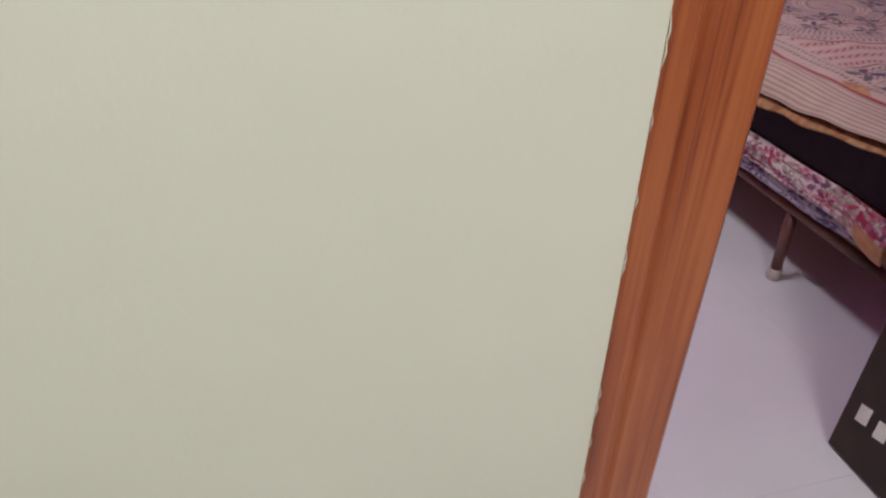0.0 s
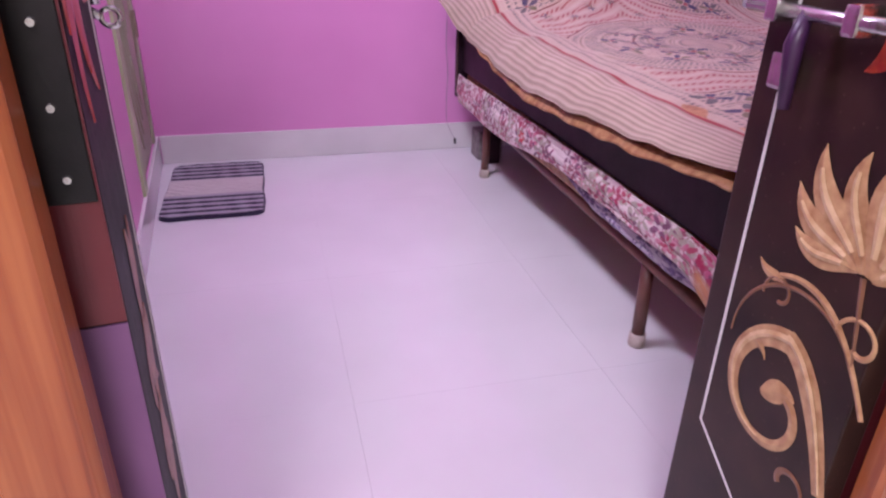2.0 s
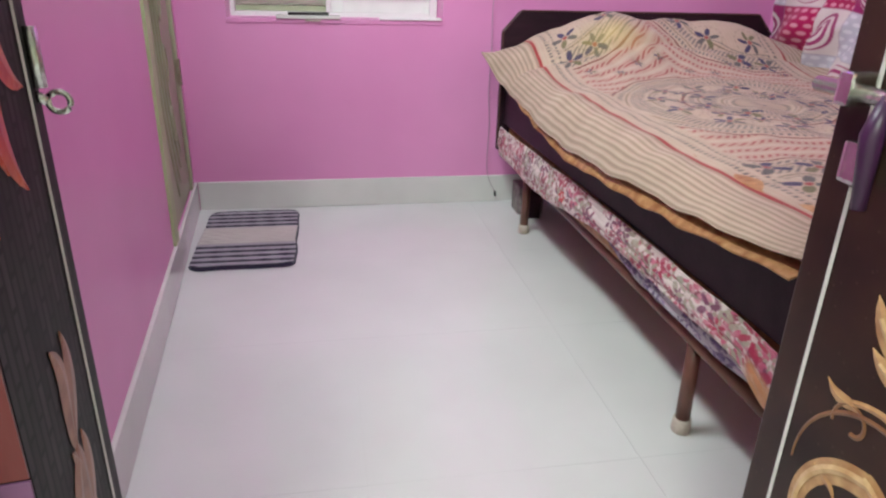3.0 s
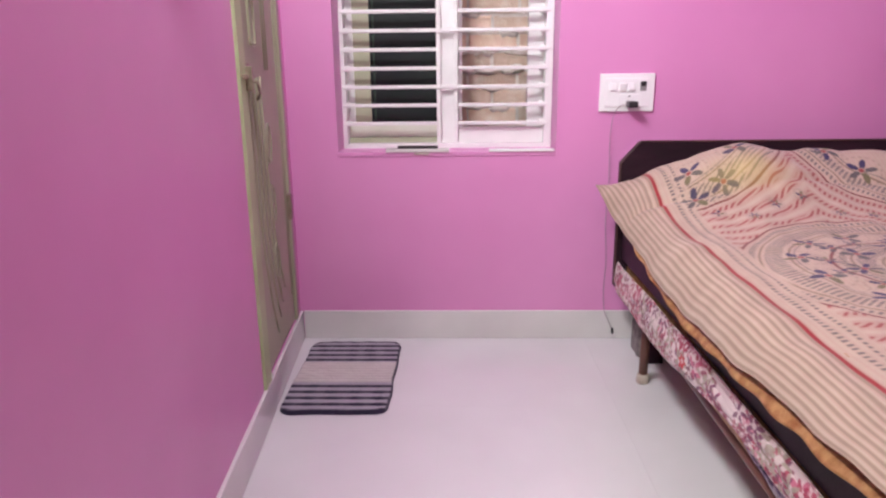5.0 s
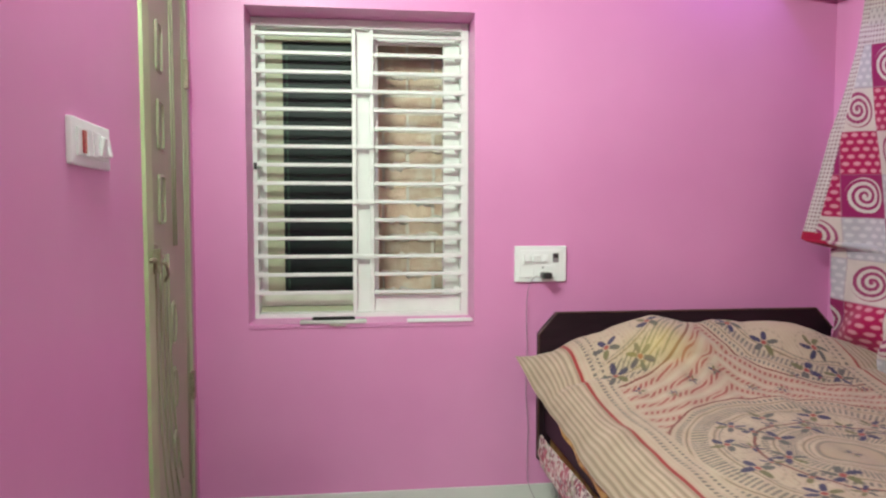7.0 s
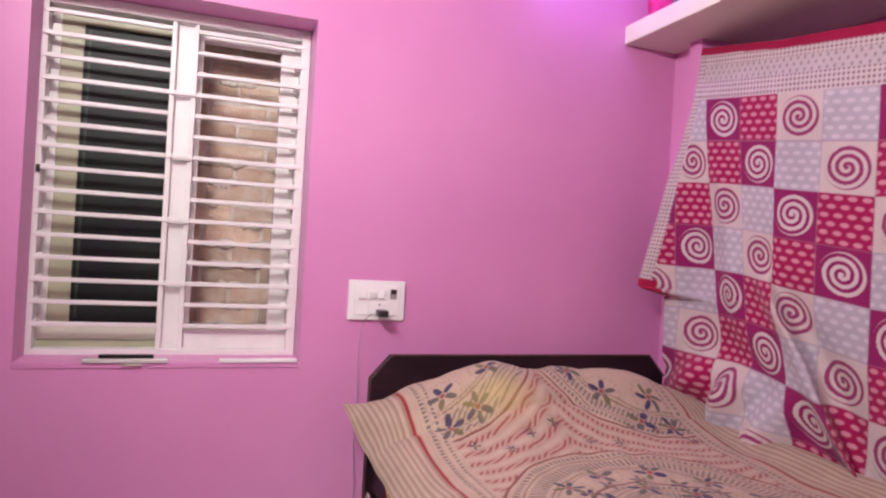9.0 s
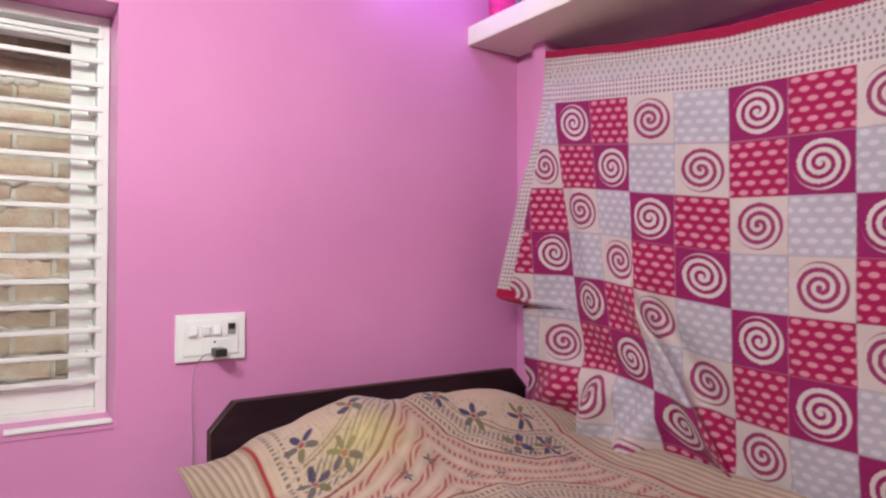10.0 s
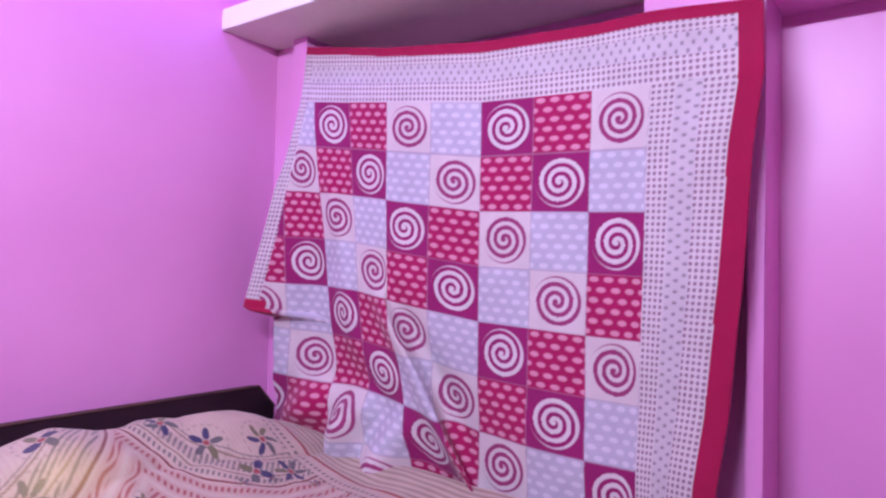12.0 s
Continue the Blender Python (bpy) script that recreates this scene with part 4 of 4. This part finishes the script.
# striped borders with their red lines
for edge_c, sgn in ((0.035, 1), (0.985, -1)):
    b_ = smooth(-0.001, 0.001, sgn * (edge_c - c))
    stripes = 0.5 + 0.5 * np.sin(c * 2 * np.pi / 0.021)
    Cb = np.empty(C.shape)
    Cb[:] = (0.47, 0.375, 0.29)
    Cb = blend(Cb, smooth(0.35, 0.75, stripes), (0.25, 0.18, 0.13), 0.75)
    Cb = blend(Cb, smooth(0.6, 0.9, np.sin(c * 2 * np.pi / 0.021 + 2.2)), pinkish, 0.4)
    C = C * (1 - b_[..., None]) + Cb * b_[..., None]
    C = blend(C, 1 - smooth(0.0035, 0.006, np.abs(c - edge_c)), (0.27, 0.022, 0.028))
    for off, w_ in ((0.04, 0.012), (0.066, 0.008)):
        m_ = (1 - smooth(w_ * 0.4, w_ * 0.6, np.abs(c - edge_c - sgn * off))) * smooth(-0.2, 0.2, np.sin(v * 2 * np.pi / 0.017))
        C = blend(C, m_, grey, 0.8)
ends = smooth(-2.06, -2.07, v)
C = blend(C, ends * (0.5 + 0.5 * np.sin(v * 2 * np.pi / 0.02)), (0.30, 0.225, 0.17), 0.6)
spread_ob = sheet_mesh("bedspread", P, C, BEDSPREAD, 0.003)
# gathered edge of the cloth along the headboard, its brown underside turned up
gx = np.broadcast_to(np.linspace(1.80, 2.36, 260)[:, None], (260, 26))
gv = np.broadcast_to(np.linspace(0, 1, 26)[None, :], (260, 26))
gather = lumps(gx, gx * 0, 30.0, 71, 3)
GP = np.stack([gx + 0.008 * lumps(gx, gv, 40.0, 72, 2), -0.205 - 0.085 * gv + 0.012 * gather * gv,
               0.728 + 0.062 * np.sin(gv * 2.4) * (0.75 + 0.25 * np.sin(gx * 13)) + 0.016 * gather * np.sin(gv * 3.1) + 0.008 * np.exp(-((gx - 1.98) / 0.10) ** 2)], 2)
GC = np.empty(GP.shape)
GC[:] = cream
GC = blend(GC, smooth(0.2, 0.7, np.sin(gv * 22 + gather * 2)), beige, 0.5)
GC = blend(GC, (1 - smooth(0.10, 0.14, np.abs(gx - 1.95))) * (1 - smooth(0.5, 0.6, gv)), (0.30, 0.19, 0.09), 0.85)
GC = blend(GC, 1 - smooth(0.02, 0.05, np.abs(gv - 0.62 - 0.1 * gather)), maroon, 0.6)
tagged(sheet_mesh("gathered_edge", GP, GC, BEDSPREAD, 0.003, spread_ob), "bunched cloth edge with brown underside")
tagged(spread_ob, "rumpled cream and pink printed bedspread with flowers", "bedspread")

# gold hem that hangs out below the bedspread
yy = np.linspace(-0.42, -2.10, 240)[None, :]
uu = np.linspace(0, 1, 14)[:, None]
yy, uu = np.broadcast_arrays(yy, uu)
zt = 0.585
zb_ = np.interp(yy, [-2.10, -2.05, -1.77, -1.5, -1.12, -0.8, -0.55, -0.42], [0.562, 0.558, 0.528, 0.512, 0.490, 0.530, 0.568, 0.592]) + 0.004 * lumps(yy, uu * 0, 30.0, 21, 2)
hem = np.stack([1.302 - 0.069 * uu ** 0.7 + 0.003 * np.sin(yy * 40) * uu, yy, zt + (zb_ - zt) * uu], 2)
hc = np.empty(hem.shape)
hc[:] = (0.5, 0.3, 0.1)
tagged(sheet_mesh("under_blanket", hem, hc, GOLD_CLOTH, 0.003), "gold-brown satin blanket hem hanging below the bedspread", "blanket")

# ---- folding cot with a floral mattress, pushed under the bed ----
cot = empty("folding_cot", (1.80, -1.1, 0.0), "brown steel folding cot pushed under the bed", "cot")
CZ = 0.245
part("rail", moved(tube([(1.345, -0.25, 0.255), (1.345, -2.10, 0.235)], 0.016, 10), cot), COT_STEEL, cot, smooth=True)
part("rail", moved(tube([(2.30, -0.25, 0.255), (2.30, -2.10, 0.235)], 0.016, 10), cot), COT_STEEL, cot, smooth=True)
for ye in (-0.30, -1.10, -2.08):
    part("cross_bar", moved(tube([(1.345, ye, 0.25), (2.30, ye, 0.25)], 0.013, 10), cot), COT_STEEL, cot, smooth=True)
for lx in (1.348, 2.28):
    for ly in (-0.431, -1.735):
        leg = part("leg", moved(tube([(lx + 0.006, ly + 0.015, 0.245), (lx, ly, 0.03)], 0.0165, 12), cot), COT_STEEL, cot, smooth=True)
        part("rubber_foot", tube([(lx - 1.80, ly + 1.1, 0.036), (lx - 1.80, ly + 1.1, 0.006), (lx - 1.80, ly + 1.1, 0.0)], 0.0215, 14, taper=[0.95, 1.05, 0.95]), RUBBER, leg, "worn beige rubber foot", True)


def floral(seed, u, w, base, palette, size):
    rng = np.random.RandomState(seed)
    C = np.empty(u.shape + (3,))
    C[:] = base
    for _ in range(int(250 * (u.max() - u.min()) * max(w.max() - w.min(), 0.1) / 0.25)):
        px, py = rng.uniform(u.min(), u.max()), rng.uniform(w.min(), w.max())
        s = size * rng.uniform(0.5, 1.3)
        dx, dy = u - px, w - py
        rad, th = np.hypot(dx, dy), np.arctan2(dy, dx) + rng.uniform(0, 6)
        n_ = rng.choice([4, 5, 6])
        on = 1 - smooth(0.9, 1.1, rad / (s * (0.55 + 0.45 * np.cos(th * n_)) + 1e-4))
        C = blend(C, on, palette[rng.randint(len(palette))], 0.9)
        C = blend(C, 1 - smooth(s * 0.2, s * 0.28, rad), base, 0.8)
    return C


yy = np.linspace(-0.17, -2.09, 620)[None, :]
uu = np.linspace(0, 1, 60)[:, None]
yy, uu = np.broadcast_arrays(yy, uu)
low = 0.264 + 0.06 * smooth(-0.7, -1.3, yy) - 0.035 * smooth(-1.9, -2.08, yy) + 0.004 * lumps(yy, uu * 0, 22.0, 31, 2)
hi = 0.386 + 0.016 * smooth(-0.2, -1.3, yy)
sx = 1.298 + 0.008 * np.sin(uu * np.pi) * -1 + 0.004 * lumps(yy, uu, 18.0, 32)
zz = hi + (low - hi) * uu
PF = np.stack([sx - 0.012 * smooth(-1.95, -2.09, yy), yy, zz], 2)
CF = floral(4, yy, uu * 0.13, (0.66, 0.55, 0.54), [(0.34, 0.02, 0.07), (0.46, 0.10, 0.18), (0.22, 0.03, 0.07), (0.52, 0.22, 0.28), (0.34, 0.30, 0.24), (0.16, 0.04, 0.10)], 0.038)
big = np.hypot(yy + 0.985, uu * 0.13 - 0.075)
CF = blend(CF, 1 - smooth(0.026, 0.030, big / (0.8 + 0.2 * np.cos(np.arctan2(uu * 0.13 - 0.075, yy + 0.985) * 6))), (0.50, 0.015, 0.03))
CF = blend(CF, 1 - smooth(0.008, 0.011, big), (0.65, 0.4, 0.4))
CF = blend(CF, smooth(-1.96, -2.0, yy) * smooth(0.45, 0.6, uu), (0.50, 0.24, 0.10), 0.9)
cotm = empty("cot_mattress", (1.80, -1.1, 0.27), "thin floral pink mattress on the folding cot", "mattress")
part("core", moved(box(1.322, -2.08, 0.272, 2.29, -0.2, 0.392, 0.012), cotm), GOLD_CLOTH, cotm)
sheet_mesh("cover", PF - np.array(cotm.location), CF, FLORAL, 0.004, cotm)
tagged(cotm.children[-1], "pink and red floral cover")
yy = np.linspace(-1.18, -2.02, 280)[None, :]
uu = np.linspace(0, 1, 40)[:, None]
yy, uu = np.broadcast_arrays(yy, uu)
PP = np.stack([1.322 - 0.01 * np.sin(uu * 3.1) + 0.004 * lumps(yy, uu, 24.0, 35), yy, 0.335 - uu * (0.058 * smooth(-1.15, -1.5, yy) * (1 - 0.3 * smooth(-1.85, -2.02, yy)) + 0.005)], 2)
CP = floral(9, yy, uu * 0.1, (0.42, 0.36, 0.42), [(0.13, 0.08, 0.20), (0.22, 0.16, 0.30), (0.08, 0.04, 0.11), (0.46, 0.42, 0.46)], 0.034)
cotq = sheet_mesh("cot_quilt", PP, CP, FLORAL, 0.004)
tagged(cotq, "violet floral quilt folded on the folding cot", "quilt")

# ---- patterned blanket hung over the recess ----
# u runs along in printed cells, s downwards from the first row of cells
S = np.broadcast_to(np.linspace(-1.13, 8.0, 560)[None, :], (540, 560))
U0 = np.interp(S, [-1.13, 0, 2, 4, 4.6, 4.76, 7], [-0.35, -0.5, -1.25, -1.75, -1.92, -1.35, -1.2])
A = U0 + (8.45 - U0) * np.linspace(0, 1, 540)[:, None]
up = smooth(0, -1.13, S)
crease = 2.0 + 0.55 * np.clip(S - 4, 0, None)
y = np.interp(A, [-2, -1, 0, 2, 4, 6, 7, 8.15, 8.45], [-0.06, -0.220, -0.355, -0.682, -1.038, -1.368, -1.518, -1.716, -1.768])
y = y + np.interp(S, [0, 2, 4, 6, 8], [0, -0.02, -0.066, -0.118, -0.15]) * (1 - smooth(-0.32, 0.32, A - crease)) * smooth(-1.6, -0.1, A)
y = y - 0.02 * np.exp(-A ** 2) * smooth(0.3, 2.2, S)
y = y + np.interp(S, [0, 1, 3, 5, 6, 8], [0, 0.02, 0.04, 0.068, 0.09, 0.12]) * smooth(6.4, 8.2, A)
y = y + up * np.interp(A, [0, 8.45], [0.075, 0.015])
z = np.interp(A, [-2, -0.5, 0, 2, 4, 6, 8.45], [1.86, 1.845, 1.835, 1.793, 1.746, 1.733, 1.722]) - np.clip(S, 0, None) * (0.1545 + 0.005 * smooth(1, -1, A))
ztop = np.interp(A, [-0.35, 2, 4, 6, 7, 8.45], [2.071, 1.993, 1.946, 1.930, 1.929, 1.910])
z = z + np.clip(-S, 0, None) / 1.13 * (ztop - z)
z = z + 0.004 * lumps(A, S, 1.6, 47, 2) * up
x = 2.462 + 0.068 * up
# broad waves, small puckers, the long diagonal crease and a short upright one
x = x + 0.009 * np.sin(A * 1.5 + 1.2 + S * 0.25) * smooth(0.3, 5, S) + 0.004 * lumps(A, S, 1.2, 41)
d_ = A - crease
deep = smooth(3.5, 4.6, S)
x = x - deep * (0.050 * np.exp(-((d_ + 0.22) / 0.40) ** 2) - 0.026 * np.exp(-((d_ - 0.42) / 0.34) ** 2))
x = x - 0.016 * np.exp(-((A - 0.35 - 0.12 * (S - 2)) / 0.28) ** 2) * smooth(0.8, 2.0, S) * (1 - smooth(4.5, 6, S))
x = x + 0.020 * np.sin((A * 0.8 - S * 0.9) * 2.4) * smooth(4.6, 6.2, S) * (1 - smooth(3.5, 6, A))
# the side edge swings out into the room as far as its red corner
swing = (1 - smooth(0.0, 1.5, A - U0)) * np.clip((S + 0.5) / 5, 0, 1) * (1 - smooth(4.62, 4.80, S))
x = x - 0.085 * swing
y = y - 0.050 * swing
# by the headboard it bunches up on the bed, further on it hangs down behind the bedspread
low = smooth(5.7, 6.7, S) * (1 - smooth(1.2, 3.2, A))
x = x - low * (0.055 + 0.030 * np.sin(A * 5.2 + S * 2.6) + 0.012 * lumps(A, S, 3.0, 44))
y = np.minimum(y, -0.185 + 0.2 * (1 - low))
x = x + 0.012 * smooth(5.8, 7.0, S) * (1 - low)
PB = np.stack([x, y, z], 2)
wht, mar, rdd, crm = (0.57, 0.51, 0.50), (0.245, 0.011, 0.105), (0.32, 0.007, 0.078), (0.55, 0.475, 0.46)
CB = np.empty(PB.shape)
CB[:] = wht


def border(C, along, across, inside, centre, half):
    """Small dots in rows, a band of leaf shapes in the middle."""
    band = np.abs(across - centre) < half
    q = np.hypot((along % 0.0150) / 0.0150 - 0.5, (across % 0.0150) / 0.0150 - 0.5)
    C = blend(C, (1 - smooth(0.26, 0.38, q)) * ~band * inside, (0.22, 0.12, 0.17), 0.9)
    step = half * 2 / 3
    low = across - centre + half
    row = np.floor(low / step)
    q2 = np.hypot((((along + row * 0.013) % 0.026) / 0.026 - 0.5) * 1.9, (low % step) / step - 0.5)
    C = blend(C, inside * band, (0.50, 0.44, 0.46), 0.8)
    return blend(C, (1 - smooth(0.26, 0.36, q2)) * band * inside, (0.24, 0.20, 0.22), 0.85)


ia, is_ = np.floor(A).astype(int), np.floor(S).astype(int)
fa, fs = A - ia, S - is_
# checks: blocks of two by two cells
bi, bj = np.floor_divide(ia, 2), np.floor_divide(is_, 2)
redblock = ((bi + bj) % 2 == 0)
spir = ((ia % 2) == (is_ % 2))
dx, dy = (fa - 0.5) * 2, (fs - 0.5) * 2
rad, th = np.hypot(dx, dy), np.arctan2(dy, dx)
turn = np.where(((ia + bj) % 2) == 0, 1.0, -1.0)
arm = ((rad / 0.29 + turn * th / (2 * np.pi)) % 1.0)
sp = smooth(0.44, 0.52, arm) * (1 - smooth(0.82, 0.87, rad))
sp = np.maximum(sp, 1 - smooth(0.05, 0.08, rad))
lozy = np.floor(fs * 6)
q = np.hypot((((fa * 4 + 0.5 * (lozy % 2)) % 1) - 0.5) * 1.05, (((fs * 6) % 1) - 0.5) * 1.25)
dd_ = 1 - smooth(0.28, 0.40, q)
Ci = np.empty(PB.shape)
Ci[:] = crm
Ci = blend(Ci, redblock & spir, mar)
Ci = blend(Ci, (redblock & spir) * sp, wht)
Ci = blend(Ci, (~redblock & spir) * sp, mar, 0.95)
Ci = blend(Ci, redblock & ~spir, rdd)
Ci = blend(Ci, (redblock & ~spir) * dd_, (0.56, 0.24, 0.31))
Ci = blend(Ci, ~redblock & ~spir, (0.42, 0.395, 0.455))
Ci = blend(Ci, (~redblock & ~spir) * dd_, (0.55, 0.52, 0.565))
lines_ = np.minimum(np.minimum(fa, 1 - fa), np.minimum(fs, 1 - fs)) < 0.010
Ci = blend(Ci, lines_ * 1.0, (0.30, 0.20, 0.26), 0.5)
CELL = 0.1545
CB = border(CB, A * 0.168, -S * CELL, (S <= 0) * (A < 8.15) * 1.0, 0.084, 0.030)
CB = border(CB, S * CELL, (A - 7) * 0.1695, (S > 0) * (A >= 7) * 1.0, 0.092, 0.032)
CB = np.where(((S > 0) & (A < 7))[..., None], Ci, CB)
# folded side border with its red corner, red top hem and red selvedge
side = (A - U0 < 0.26 + 0.10 * np.clip(S / 4, 0, 1)) & (S < 4.72)
CB = blend(CB, side * 1.0, wht)
q = np.hypot((S * CELL % 0.0150) / 0.0150 - 0.5, ((A - U0) * 0.168 % 0.0150) / 0.0150 - 0.5)
CB = blend(CB, side * (1 - smooth(0.26, 0.38, q)), (0.22, 0.12, 0.17), 0.9)
CB = blend(CB, ((S < -1.13 + 0.15 + 0.05 * smooth(0, 3, A)) | (A > 8.15)) * 1.0, (0.30, 0.005, 0.05))
CB = blend(CB, (S > 4.42) & (S < 4.74) & (A - U0 < 0.5), (0.34, 0.006, 0.05))
blanket = sheet_mesh("hanging_blanket", PB, CB, BLANKET, -0.004)
tagged(blanket, "magenta and white checked blanket with spirals hung from the shelf", "blanket")

# ---- striped rug ----
rx = np.linspace(0, 0.372, 150)[:, None]
ry = np.linspace(0, 0.60, 240)[None, :]
rx, ry = np.broadcast_arrays(rx, ry)
cx_, cy_ = rx - 0.186, ry - 0.30
# round the corners of the outline
k_ = 0.045
ox, oy = np.clip(np.abs(cx_) - (0.186 - k_), 0, None), np.clip(np.abs(cy_) - (0.30 - k_), 0, None)
over = np.hypot(ox, oy)
fac = np.where(over > 1e-6, np.minimum(1, np.maximum(ox, oy) / np.maximum(over, 1e-6)), 1)
px = np.sign(cx_) * (np.minimum(np.abs(cx_), 0.186 - k_) + ox * fac)
py = np.sign(cy_) * (np.minimum(np.abs(cy_), 0.30 - k_) + oy * fac)
px = px + 0.003 * lumps(px, py, 30.0, 51) * (np.abs(cx_) > 0.17)
py = py + 0.004 * lumps(px, py, 30.0, 52) * (np.abs(cy_) > 0.28)
stripe = np.sin(ry * 2 * np.pi / 0.0455 + 0.6)
rim = smooth(0.178, 0.183, np.abs(cx_)) + smooth(0.288, 0.293, np.abs(cy_))
pile = 0.012 + 0.003 * np.abs(stripe) + 0.0016 * lumps(px, py, 160.0, 53, 3)
pile = np.where((np.abs(cx_) > 0.183) | (np.abs(cy_) > 0.297), 0.001, pile)
CR = np.empty(rx.shape + (3,))
CR[:] = (0.36, 0.33, 0.38)
CR = blend(CR, smooth(-0.15, 0.35, stripe), (0.030, 0.024, 0.048))
mid = smooth(0.215, 0.222, ry) * (1 - smooth(0.388, 0.395, ry))
Cm = blend(np.ones(CR.shape) * np.array((0.56, 0.51, 0.49)), smooth(0.1, 0.7, np.sin(ry * 2 * np.pi / 0.022)), (0.44, 0.40, 0.39), 0.8)
CR = CR * (1 - mid[..., None]) + Cm * mid[..., None]
CR = blend(CR, rim, (0.030, 0.024, 0.048))
PR = np.stack([px + 0.250, py - 0.378, pile], 2)
rug = sheet_mesh("doormat", PR, CR, RUG)
tagged(rug, "striped dark violet and beige tufted doormat on the floor", "rug")

# ---- bundles on the loft shelf ----
def bundle(name, cx, cy, cz, sx_, sy_, sz, seed, mat, label):
    bm = bmesh.new()
    bmesh.ops.create_icosphere(bm, subdivisions=4, radius=1.0)
    for v_ in bm.verts:
        d = v_.co.normalized()
        k = 1 + 0.22 * noise.noise(d * 1.8 + Vector((seed, 0, 0))) + 0.10 * noise.noise(d * 5 + Vector((0, seed, 0)))
        q_ = Vector((d.x * sx_ * k, d.y * sy_ * k, d.z * sz * k))
        q_.z = max(q_.z, -sz * 0.8)
        v_.co = q_ + Vector((cx, cy, cz + sz * 0.8))
    return tagged(part(name, bm, mat, smooth=True), label, "bag", "bundles on the loft shelf")


bundle("pink_bag", 2.45, -0.10, 2.19, 0.07, 0.07, 0.10, 1.0, SHELF_PINK, "hot pink cloth bag on the loft shelf")
bundle("clothes_bundle", 2.47, -0.25, 2.19, 0.08, 0.08, 0.11, 2.0, SHELF_DARK, "dark patterned clothes bundle on the loft shelf")
bundle("clothes_bundle", 2.49, -0.42, 2.19, 0.09, 0.09, 0.12, 3.0, SHELF_DARK, "dark patterned clothes bundle on the loft shelf")
bundle("clothes_bundle", 2.50, -0.62, 2.19, 0.09, 0.10, 0.12, 4.0, SHELF_DARK, "dark patterned clothes bundle on the loft shelf")
